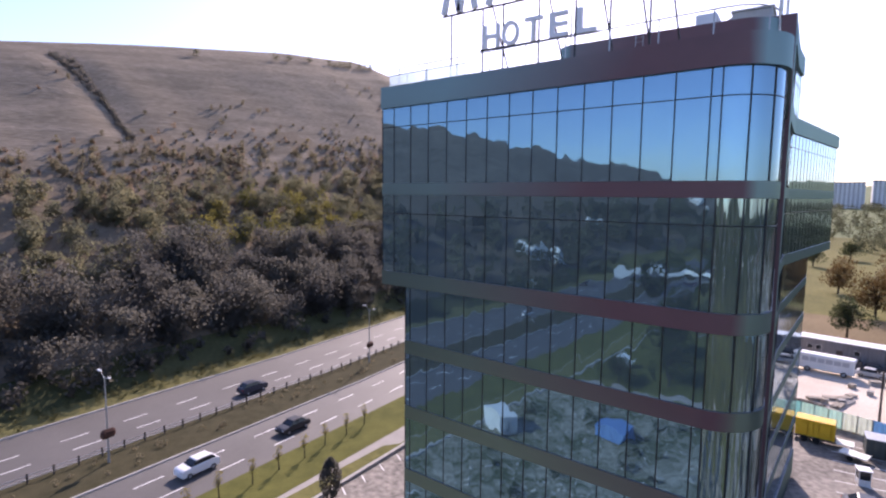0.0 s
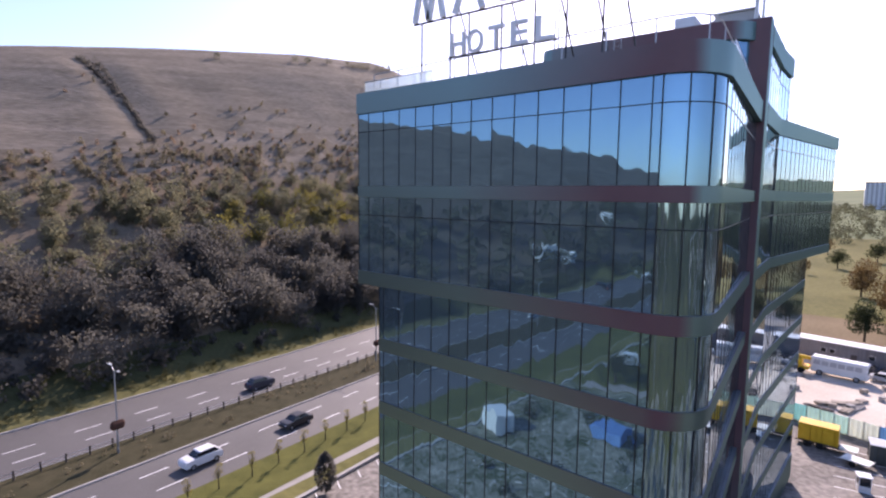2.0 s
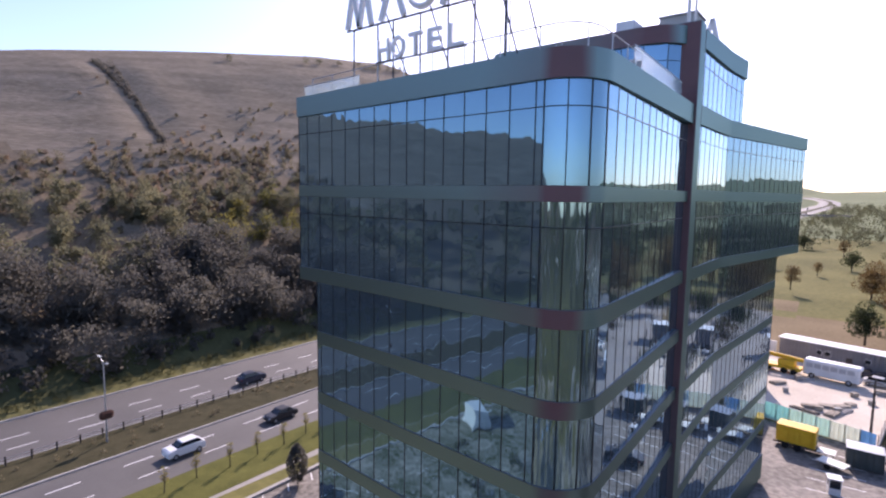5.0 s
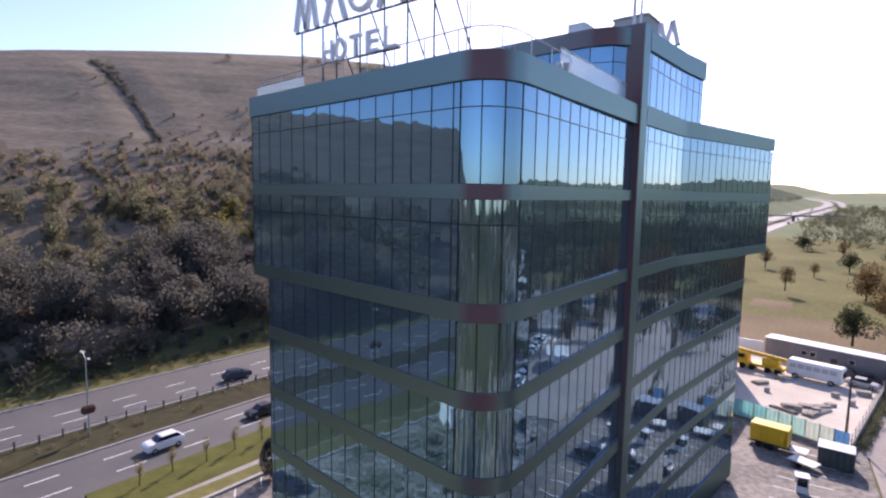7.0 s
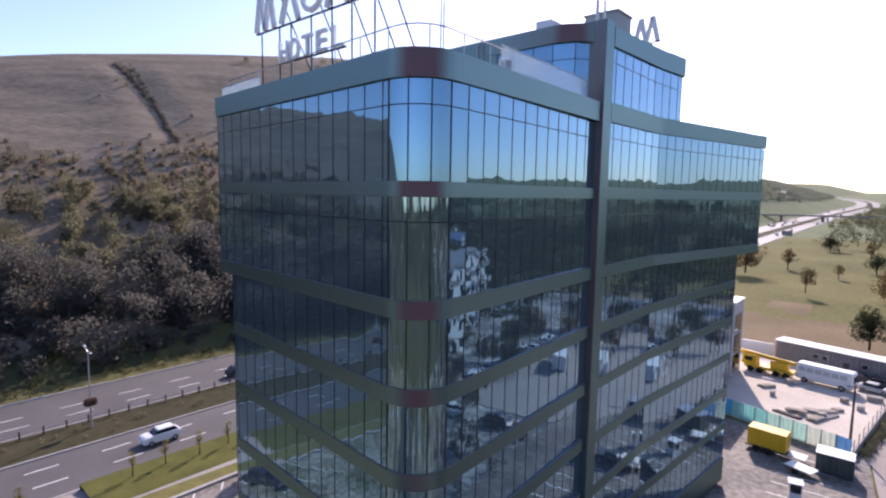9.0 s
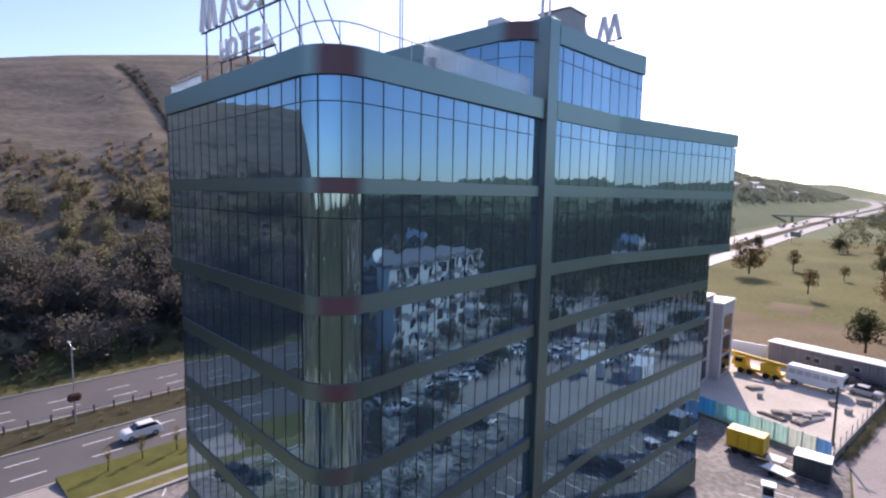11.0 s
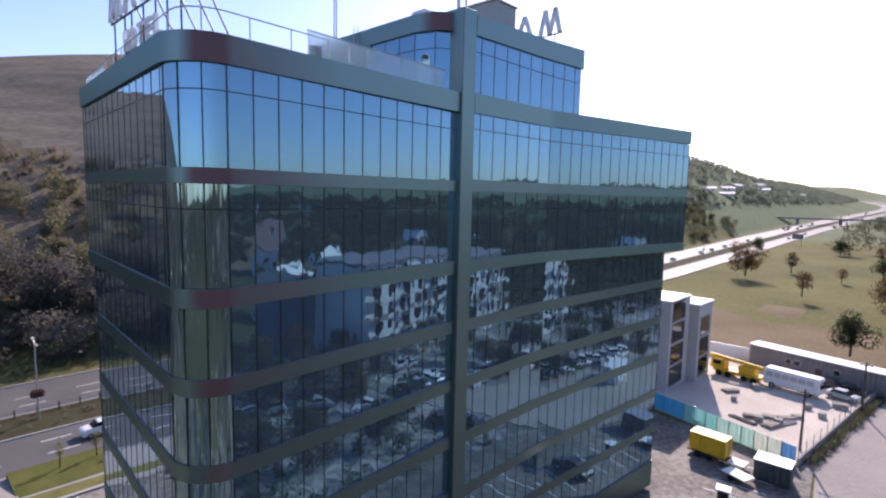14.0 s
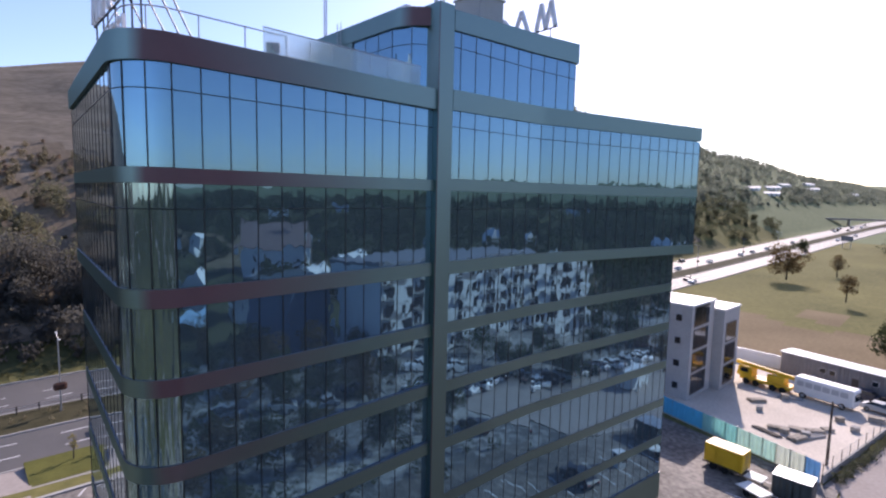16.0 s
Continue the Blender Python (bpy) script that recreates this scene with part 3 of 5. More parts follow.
# ---- trees ----
def leaf_mat(name, low, high, through=0.5, up=0.8):
    m, n, l, b = material(name)
    geo = n.new("ShaderNodeNewGeometry")
    no = n.new("ShaderNodeTexNoise")
    no.inputs["Scale"].default_value, no.inputs["Detail"].default_value = 0.09, 3
    l.new(geo.outputs["Position"], no.inputs["Vector"])
    add = n.new("ShaderNodeMath")
    add.operation = "MULTIPLY_ADD"
    add.inputs[1].default_value = 0.25
    l.new(geo.outputs["Random Per Island"], add.inputs[0])
    sh = n.new("ShaderNodeMath")
    sh.operation = "MULTIPLY_ADD"
    sh.inputs[1].default_value, sh.inputs[2].default_value = 2.2, -0.75
    l.new(no.outputs["Fac"], sh.inputs[0])
    l.new(sh.outputs[0], add.inputs[2])
    ramp = n.new("ShaderNodeValToRGB")
    ramp.color_ramp.elements[0].color, ramp.color_ramp.elements[1].color = (*low, 1), (*high, 1)
    l.new(add.outputs[0], ramp.inputs[0])
    l.new(ramp.outputs[0], b.inputs["Base Color"])
    b.inputs["Roughness"].default_value = 0.8
    b.inputs["Specular IOR Level"].default_value = 0.1
    soft = n.new("ShaderNodeVectorMath")
    soft.operation = "MULTIPLY_ADD"
    soft.inputs[1].default_value, soft.inputs[2].default_value = (0.35, 0.35, 0.35), (0.1 * up, 0.05 * up, up)
    l.new(geo.outputs["Normal"], soft.inputs[0])
    unit = n.new("ShaderNodeVectorMath")
    unit.operation = "NORMALIZE"
    l.new(soft.outputs[0], unit.inputs[0])
    l.new(unit.outputs[0], b.inputs["Normal"])
    tr, mix = n.new("ShaderNodeBsdfTranslucent"), n.new("ShaderNodeMixShader")
    l.new(ramp.outputs[0], tr.inputs["Color"])
    mix.inputs[0].default_value = through
    l.new(b.outputs[0], mix.inputs[1])
    l.new(tr.outputs[0], mix.inputs[2])
    l.new(mix.outputs[0], n["Material Output"].inputs[0])
    return m


LEAF_WOOD = leaf_mat("wood_leaves", (0.118, 0.12, 0.085), (0.215, 0.212, 0.122))
LEAF_SHRUB = leaf_mat("shrub_leaves", (0.165, 0.148, 0.098), (0.3, 0.258, 0.16))
LEAF_DARK = leaf_mat("dark_wood_leaves", (0.105, 0.102, 0.097), (0.185, 0.177, 0.145), 0.5, 1.0)
LEAF_OLIVE = leaf_mat("olive_leaves", (0.135, 0.138, 0.09), (0.27, 0.252, 0.145))
LEAF_RUST = leaf_mat("rust_leaves", (0.22, 0.162, 0.115), (0.36, 0.262, 0.178))
LEAF_DRY = leaf_mat("dry_tuft_leaves", (0.17, 0.138, 0.1), (0.25, 0.205, 0.15))
LEAF_GREEN = leaf_mat("green_leaves", (0.035, 0.047, 0.024), (0.1, 0.115, 0.046), 0.4, 0.6)
# leaves of the far hill: distance haze is put into their paler colour
LEAF_FAR_HAZED = leaf_mat("hazed_far_leaves", (0.19, 0.22, 0.17), (0.3, 0.325, 0.25))
LEAF_MID = leaf_mat("field_belt_leaves", (0.085, 0.095, 0.06), (0.16, 0.165, 0.09))
LEAF_GOLD = leaf_mat("golden_leaves", (0.12, 0.12, 0.035), (0.32, 0.27, 0.07))
LEAF_AUTUMN = leaf_mat("autumn_leaves", (0.06, 0.045, 0.02), (0.19, 0.12, 0.045))
BARK = surface("bark", (0.05, 0.04, 0.03), (0.11, 0.09, 0.07), 3, 0.95, 0.6, 8, stretch=(1, 1, 0.2))
rng = np.random.default_rng(5)


def leaf_quads(centres, sizes):
    """Loose leaf cards about the given centres, each turned its own way."""
    n = len(centres)
    a = rng.normal(size=(n, 3))
    a /= np.linalg.norm(a, axis=1)[:, None]
    b = np.cross(a, rng.normal(size=(n, 3)))
    b /= np.linalg.norm(b, axis=1)[:, None]
    s = sizes[:, None] * 0.5
    v = np.stack([centres - a * s, centres + b * s * 0.7, centres + a * s, centres - b * s * 0.7], 1).reshape(-1, 3)
    return v


def leaf_object(name, v, mat, parent=None):
    n = len(v) // 4
    me = bpy.data.meshes.new(name)
    me.vertices.add(len(v))
    me.vertices.foreach_set("co", v.astype(np.float32).ravel())
    me.loops.add(4 * n)
    me.loops.foreach_set("vertex_index", np.arange(4 * n, dtype=np.int32))
    me.polygons.add(n)
    me.polygons.foreach_set("loop_start", np.arange(0, 4 * n, 4, dtype=np.int32))
    me.update(calc_edges=True)
    me.materials.append(mat)
    ob = new(name, me)
    if parent:
        ob.parent = parent
    return ob


def crown_points(height, width, count, lumps=9, low=0.3, loose=(0.55, 1.12)):
    """Leaf places on the shells of several uneven lumps that make up a crown."""
    out = []
    for i in range(lumps):
        f = rng.uniform(low, 0.9)
        r = width * 0.5 * (1 - abs(f - 0.55) * 0.9) * rng.uniform(0.35, 0.75)
        a = rng.uniform(0, 6.283)
        d = rng.uniform(0.1, 0.62) * width * 0.5
        c = np.array((math.cos(a) * d, math.sin(a) * d, f * height))
        k = count // lumps
        p = rng.normal(size=(k, 3))
        p /= np.linalg.norm(p, axis=1)[:, None]
        p *= (r * rng.uniform(*loose, k) ** 0.7)[:, None]
        p[:, 2] *= 0.8
        out.append(c + p)
    return np.concatenate(out)


def wood(name, spots, count, leaf, mat, label, category):
    parts = []
    for x, y, h, w in spots:
        p = crown_points(h, w, count, 11, 0.12, (0.25, 1.5))
        p += np.array((x, y, land(x, y) - 0.3))
        parts.append(leaf_quads(p, rng.uniform(0.6, 1.3, len(p)) * leaf))
    ob = leaf_object(name, np.concatenate(parts), mat)
    tagged(ob, label, category, kind="stuff")


FAR_HOUSES = [(-138, 525), (-140, 585), (-149, 745), (-138, 720), (-125, 850), (-146, 640), (-131, 555)]


def clear(u, y):
    """Keeps the trees off the houses of the far hill."""
    return all(abs(u + road_x(y) - a) > 13 or not -34 < y - b < 9 for a, b in FAR_HOUSES)


def spots(n, u0, u1, y0, y1, h0, h1, keep=lambda u, y: True):
    out = []
    while len(out) < n:
        u, y = random.uniform(u0, u1), random.uniform(y0, y1)
        if keep(u, y):
            h = random.uniform(h0, h1)
            out.append((u + road_x(y), y, h, h * random.uniform(0.8, 1.15)))
    return out


def patchy(u, y):
    return noise.noise(Vector((u * 0.035, y * 0.03, 4))) > -0.25 + (-110 - u) * 0.0035


def thinning(u, y):
    """Shrubs thin out towards the bare upper slope."""
    return random.random() < 0.03 + 0.97 * smooth(-166, -128, u) and patchy(u, y)


wood("hillside_wood", spots(330, -107, -84.5, -40, 215, 6, 10.5), 900, 0.55, LEAF_DARK, "dense dark wood along the foot of the hill", "wood")
wood("upper_wood", spots(320, -134, -104, -60, 235, 4.0, 6.8), 480, 0.5, LEAF_OLIVE, "grey-green wood on the lower slope", "wood")
wood("hillside_shrubs", spots(900, -186, -118, -60, 240, 0.8, 2.4, thinning), 90, 0.4, LEAF_SHRUB, "olive shrubs scattered up the slope", "shrubs")
wood("rust_shrubs", spots(800, -190, -120, -60, 240, 0.7, 1.8, thinning), 70, 0.4, LEAF_RUST, "rust-brown shrubs among the dry grass", "shrubs")
wood("hilltop_scrub", spots(7000, -200, -112, -60, 260, 0.1, 0.32), 10, 0.4, LEAF_DRY, "low dry tufts on the upper slope", "scrub")
wood("gully_scrub", [(-82 - 130 * s + road_x(75), gully(s) + random.uniform(-1, 1) * (0.7 + 9 * max(0, s - 0.7)), random.uniform(1.0, 2.0), random.uniform(1.6, 2.6)) for s in [0.58 + 0.36 * i / 120 for i in range(120)]], 50, 0.5, LEAF_DARK, "dark scrub filling a gully down the hill", "scrub")
wood("crest_trees", [(-206 + road_x(y), y, random.uniform(2.5, 5.5), random.uniform(3, 5)) for y in (127, 168, 176, 190, 204, 208, 212, 216, 219, 226, 231, 236)], 120, 0.6, LEAF_WOOD, "small trees standing along the hill crest", "trees")
wood("golden_trees", spots(22, -124, -110, 70, 122, 5.5, 8), 300, 0.5, LEAF_GOLD, "yellow-green autumn trees above the dark wood", "trees")
wood("slope_thicket", spots(520, -152, -122, -60, 240, 1.6, 3.4), 150, 0.42, LEAF_SHRUB, "olive thicket above the wood", "thicket")
wood("wood_undergrowth", spots(640, -100, -83.0, -40, 210, 1.6, 3.4), 80, 0.5, LEAF_DARK, "dark undergrowth at the foot of the wood", "undergrowth")
wood("far_scrub", spots(2500, -225, -112, 330, 1500, 2.5, 7, clear), 44, 1.3, LEAF_FAR_HAZED, "scrub and trees over the far hill", "scrub")
wood("bank_wood", spots(170, -122, -84, 212, 440, 3.5, 7.5), 170, 0.8, LEAF_MID, "grey-green trees along the road bank", "wood")
wood("far_wood", spots(260, -150, -120, 210, 900, 5, 9, clear), 130, 1.2, LEAF_FAR_HAZED, "wood along the far foot of the hill", "wood")
wood("south_wood", spots(170, -128, -83.5, -400, -40, 6, 11), 130, 1.3, LEAF_WOOD, "wood along the road to the south", "wood")


def make_tree(name, height, width, leaf, count, mat, label):
    ob = new(name)
    bm = bmesh.new()
    rod(bm, (0, 0, -0.1), (0.05, 0.03, height * 0.5), height * 0.026, height * 0.015, 7)
    part("trunk", bm, BARK, ob)
    for i in range(6):
        a = i * 1.05 + random.uniform(-0.3, 0.3)
        z0 = height * random.uniform(0.28, 0.45)
        tip = (math.cos(a) * width * 0.3, math.sin(a) * width * 0.3, height * random.uniform(0.55, 0.8))
        bm = bmesh.new()
        rod(bm, (0.04, 0.02, z0), tip, height * 0.011, height * 0.004, 5)
        part("limb", bm, BARK, ob)
    bm = bmesh.new()
    rod(bm, (0.05, 0.03, height * 0.46), (0, 0.1, height * 0.9), height * 0.016, height * 0.004, 5)
    part("limb", bm, BARK, ob)
    p = crown_points(height, width, count, 14, 0.32)
    leaf_object("crown", leaf_quads(p, rng.uniform(0.6, 1.3, len(p)) * leaf), mat, ob)
    return tagged(ob, label, "tree")


field_tree = make_tree("tree", 9, 8.5, 0.4, 2800, LEAF_GREEN, "round green field tree on a bare trunk")
thin_tree = make_tree("tree", 8, 5.5, 0.34, 1400, LEAF_AUTUMN, "thin autumn tree with gaps in its crown")
broad_tree = make_tree("tree", 12, 13, 0.52, 3800, LEAF_AUTUMN, "broad rust-brown autumn tree")
field_tree.matrix_world = pose(8.6, 134.5, -0.1)
thin_tree.matrix_world = pose(-10.1, 200.8, -0.1)
broad_tree.matrix_world = pose(-34, 236, -0.1)


def plant(tree, places, group):
    for x, y, s in places:
        m = pose(x, y, land(x, y) - 0.12, 0, 0, random.uniform(0, 360)) @ Matrix.Scale(s, 4)
        ob = copy_thing(tree, m)
        ob.scale = (s, s, s)
        ob["group"] = group


plant(broad_tree, [(16, 168, 1.0), (24, 186, 1.15), (10, 205, 0.9), (34, 160, 1.1), (27, 214, 1.2), (44, 190, 1.1)], "trees of the field")
plant(field_tree, [(20, 142, 0.9), (-52, 330, 1.0), (4, 270, 1.0), (18, 300, 1.1), (-18, 345, 1.0), (30, 255, 1.0), (36, 330, 1.2)], "trees of the field")
plant(thin_tree, [(-24, 262, 1.1), (0, 318, 1.0), (-6, 248, 0.7)], "trees of the field")
# trees east and south of the hotel, mirrored in its glass
plant(field_tree, [(25, 40, 0.75), (31, 36, 0.8), (27, 47, 0.6), (36, 56, 0.7), (42, 52, 0.8), (50, 46, 0.9), (56, 56, 0.9), (44, 36, 0.8), (34, 66, 0.6), (27, 80, 0.7), (33, 92, 0.8), (36, 104, 0.8), (30, 116, 0.9), (26, 128, 0.9)], "trees of the east court")
plant(thin_tree, [(23, 30, 0.8), (38, 44, 0.9), (29, 58, 0.7), (48, 62, 1.0), (24, 98, 0.9), (22, 110, 0.9)], "trees of the east court")
plant(field_tree, [(17, 33, 0.6), (20, 52, 0.65), (24, 62, 0.55), (30, 30, 0.7), (37, 50, 0.65), (47, 70, 0.7), (40, 84, 0.7), (52, 34, 0.8), (33, 82, 0.6)], "trees of the east court")
plant(broad_tree, [(27, 36, 0.5), (36, 62, 0.55), (22, 44, 0.45), (46, 52, 0.6), (58, 44, 0.7), (60, 84, 0.6)], "trees of the east court")
plant(field_tree, [(96, 40, 1.3), (104, 46, 1.4), (92, 104, 1.2), (84, 122, 1.3), (98, 148, 1.4), (76, 150, 1.1), (128, 30, 1.4), (140, 60, 1.3), (70, 176, 1.3)], "trees east of the hotel")
plant(field_tree, [(-22, -38, 0.8), (-14, -48, 0.9), (-27, -52, 1.0), (-6, -58, 0.9), (4, -44, 0.8), (-18, -66, 1.0), (14, -60, 0.9), (-32, -72, 1.1), (2, -78, 1.1), (22, -40, 0.8)], "trees of the south garden")
plant(thin_tree, [(18, -20, 0.8), (26, -8, 0.7), (33, -2, 0.8), (30, -24, 0.9), (40, -10, 0.8), (48, -4, 0.9), (38, -34, 1.0), (54, -18, 0.9), (46, -28, 0.8), (24, -46, 0.9)], "trees of the south garden")
plant(field_tree, [(28, -15, 0.6), (44, 1, 0.6), (20, -32, 0.7), (36, -20, 0.7), (52, -32, 0.8), (-29, -34, 0.6), (-10, -40, 0.7), (8, -36, 0.6)], "trees of the south garden")
plant(broad_tree, [(-70 + i * 23 + random.uniform(-7, 7), -150 - random.uniform(0, 90), random.uniform(0.8, 1.2)) for i in range(14)], "trees of the town")
def east_spots(n):
    """Tree places east of the hotel, leaving the gabled house in the open."""
    out = []
    while len(out) < n:
        x, y = random.uniform(95, 420), random.uniform(-80, 420)
        if x > 185 or abs(y - 0.72 * x) > 26:
            out.append((x, y, random.uniform(5, 10), random.uniform(6, 11)))
    return out


wood("east_wood", east_spots(850), 90, 1.8, LEAF_GREEN, "tree belt east of the hotel", "wood")
wood("far_east_wood", [(random.uniform(410, 1500), random.uniform(-700, 800), random.uniform(8, 15), random.uniform(14, 26)) for i in range(1300)], 50, 5.0, LEAF_GREEN, "dark tree belts on the eastern plain", "wood")
wood("east_thicket", [(random.uniform(48, 135), random.uniform(100, 420), random.uniform(4, 9), random.uniform(5, 11)) for i in range(420)], 80, 1.4, LEAF_GREEN, "dark thickets between the eastern tree belts", "thicket")
wood("south_park", [(random.uniform(-70, 200), random.uniform(-420, -110), random.uniform(6, 12), random.uniform(6, 12)) for i in range(420)], 80, 1.9, LEAF_GREEN, "trees among the southern houses", "wood")
wood("north_wood", [(random.uniform(-30, 420), random.uniform(330, 900), random.uniform(6, 11), random.uniform(7, 12)) for i in range(900)], 130, 1.1, LEAF_MID, "tree belts beyond the field", "wood")

# cypress and young verge trees
cyp = new("cypress")
p = rng.uniform(size=(1300, 3))
h = p[:, 0] ** 0.8
r = 0.85 * np.sin(np.clip(h * 0.93 + 0.07, 0, 1) * math.pi) ** 0.6 * rng.uniform(0.55, 1.05, 1300)
p = np.stack([r * np.cos(p[:, 1] * 6.283), r * np.sin(p[:, 1] * 6.283), 0.15 + h * 3.3], 1)
leaf_object("crown", leaf_quads(p, rng.uniform(0.15, 0.32, 1300)), LEAF_DARK, cyp)
bm = bmesh.new()
rod(bm, (0, 0, -0.05), (0, 0, 1.2), 0.07, 0.05, 7)
part("trunk", bm, BARK, cyp)
cyp.matrix_world = pose(-34.5, 32.6, 0.02) @ Matrix.Scale(1.15, 4)
tagged(cyp, "dense dark green cypress beside the car park", "cypress")
sapling = make_tree("sapling", 2.8, 1.15, 0.14, 200, LEAF_GOLD, "thin young tree on the grass verge")
sapling.matrix_world = pose(-43.6, 24, -0.56)
sapling["category"], sapling["group"] = "sapling", "verge saplings"
for i in range(1, 9):
    copy_thing(sapling, pose(-43.6 + random.uniform(-0.3, 0.3), 24 + i * 3.3 if i < 8 else 20 - (i - 7) * 5, -0.56, 0, 0, random.uniform(0, 360)))
shrub_spots = [(random.uniform(-62.4, -57.2), random.uniform(-30, 130)) for i in range(170)]
v = []
for x, y in shrub_spots:
    q = crown_points(0.55, 0.9, 40, 4, 0.1) + np.array((x + road_x(y), y, RZ + 0.1))
    v.append(leaf_quads(q, rng.uniform(0.1, 0.22, len(q))))
tagged(leaf_object("median_weeds", np.concatenate(v), LEAF_SHRUB), "low weeds growing along the median", "weeds", kind="stuff")
v = []
for i in range(420):
    y = random.uniform(-30, 140)
    x = random.uniform(-82.5, -77.6) + road_x(y)
    q = crown_points(random.uniform(0.4, 1.3), 1.4, 36, 4, 0.1) + np.array((x, y, RZ + 0.1))
    v.append(leaf_quads(q, rng.uniform(0.14, 0.3, len(q))))
tagged(leaf_object("roadside_grass", np.concatenate(v), leaf_mat("tall_grass", (0.08, 0.082, 0.036), (0.175, 0.165, 0.07))), "tall yellow-green grass at the wood's edge", "grass", kind="stuff")


# ---- road furniture ----
def make_fence_post():
    ob = new("fence_post")
    bm = bmesh.new()
    box(bm, (0, 0, 0.5), (0.16, 0.16, 1.1), bevel=0.02)
    part("post", bm, RUST, ob)
    bm = bmesh.new()
    box(bm, (0, 1.15, 0.82), (0.05, 2.3, 0.06))
    box(bm, (0, 1.15, 0.45), (0.05, 2.3, 0.06))
    part("rail", bm, STEEL, ob)
    return tagged(ob, "dark iron fence post with two thin rails", "fence post", "median fence posts")


post = make_fence_post()
post.matrix_world = pose(-62.6, -30, RZ + 0.1)
for i in range(1, 84):
    y = -30 + 2.3 * i
    copy_thing(post, pose(-62.6 + road_x(y), y, RZ + 0.1, 0, 0, math.degrees(math.atan2(-(road_x(y + 2.3) - road_x(y)), 2.3))))


def make_street_lamp():
    ob = new("street_lamp")
    bm = bmesh.new()
    rod(bm, (0, 0, 0), (0, 0, 9.6), 0.11, 0.07, 8)
    rod(bm, (0, 0, 0), (0, 0, 0.5), 0.16, 0.14, 8)
    part("pole", bm, STEEL, ob)
    for d in (-1, 1):
        bm = bmesh.new()
        rod(bm, (0, 0, 9.3), (d * 0.75, 0, 9.95 if d < 0 else 9.6), 0.04, 0.03, 6)
        part("arm", bm, STEEL, ob)
        bm = bmesh.new()
        box(bm, (d * 1.1, 0, 10.05 if d < 0 else 9.65), (0.75 if d < 0 else 0.4, 0.26, 0.13), bevel=0.04)
        part("lamp_head", bm, PAINT, ob, "pale lamp housing")
    bm = bmesh.new()
    box(bm, (0.14, 0, 3.3), (0.6, 1.5, 1.0), bevel=0.24)
    part("flower_basket", bm, surface("basket", (0.05, 0.03, 0.025), (0.14, 0.07, 0.05), 4, 0.9, 0.6), ob, "dark round hanging basket")
    return tagged(ob, "tall galvanised street lamp with a basket, on the median", "street lamp", "median street lamps")


sl = make_street_lamp()
sl.matrix_world = pose(-60.6, 25.0, RZ + 0.1)
for y in (-61, -18, 67, 108, 150, 195, 240, 290, 340):
    copy_thing(sl, pose(-60.6 + road_x(y), y, RZ + 0.1 + rise(y)))


# ---- vehicles ----
def car_paint(name, c):
    m, n, l, b = material(name)
    b.inputs["Base Color"].default_value = (*c, 1)
    b.inputs["Roughness"].default_value = 0.42
    b.inputs["Coat Weight"].default_value = 0.25
    b.inputs["Coat Roughness"].default_value = 0.2
    return m


PAINTS = [car_paint("paint_white", (0.75, 0.75, 0.74)), car_paint("paint_silver", (0.42, 0.43, 0.44)), car_paint("paint_black", (0.02, 0.02, 0.024)), car_paint("paint_blue", (0.02, 0.028, 0.05)), car_paint("paint_red", (0.3, 0.03, 0.03))]
WINDOW, nn, ll, bb = material("dark_window")
bb.inputs["Base Color"].default_value, bb.inputs["Roughness"].default_value = (0.015, 0.018, 0.022, 1), 0.08
RUBBER = surface("rubber", (0.015, 0.015, 0.015), (0.035, 0.035, 0.035), 5, 0.9, 0.1)
LENS, nn, ll, bb = material("lamp_lens")
bb.inputs["Base Color"].default_value, bb.inputs["Roughness"].default_value = (0.6, 0.6, 0.58, 1), 0.15


def loft(bm, profile, width, taper=0.0):
    """A side profile in y and z given width in x, narrowed towards the top."""
    top = max(z for _, z in profile)
    sides = []
    for sx in (-1, 1):
        sides.append([bm.verts.new((sx * (width / 2 - taper * max(0, z - 0.75) / max(0.01, top - 0.75)), y, z)) for y, z in profile])
    n = len(profile)
    bm.faces.new(sides[0])
    bm.faces.new(sides[1][::-1])
    for i in range(n):
        j = (i + 1) % n
        bm.faces.new((sides[0][j], sides[0][i], sides[1][i], sides[1][j]))
    bmesh.ops.recalc_face_normals(bm, faces=bm.faces)


def wheels(ob, track, places, r=0.32):
    for y in places:
        for s in (-1, 1):
            bm = bmesh.new()
            rod(bm, (s * (track / 2 - 0.11), y, r), (s * (track / 2 + 0.02), y, r), r, r, 14)
            w = part("wheel", bm, RUBBER, ob)
            bm = bmesh.new()
            rod(bm, (s * (track / 2 - 0.02), y, r), (s * (track / 2 + 0.035), y, r), r * 0.62, r * 0.58, 10)
            part("rim", bm, STEEL, w)


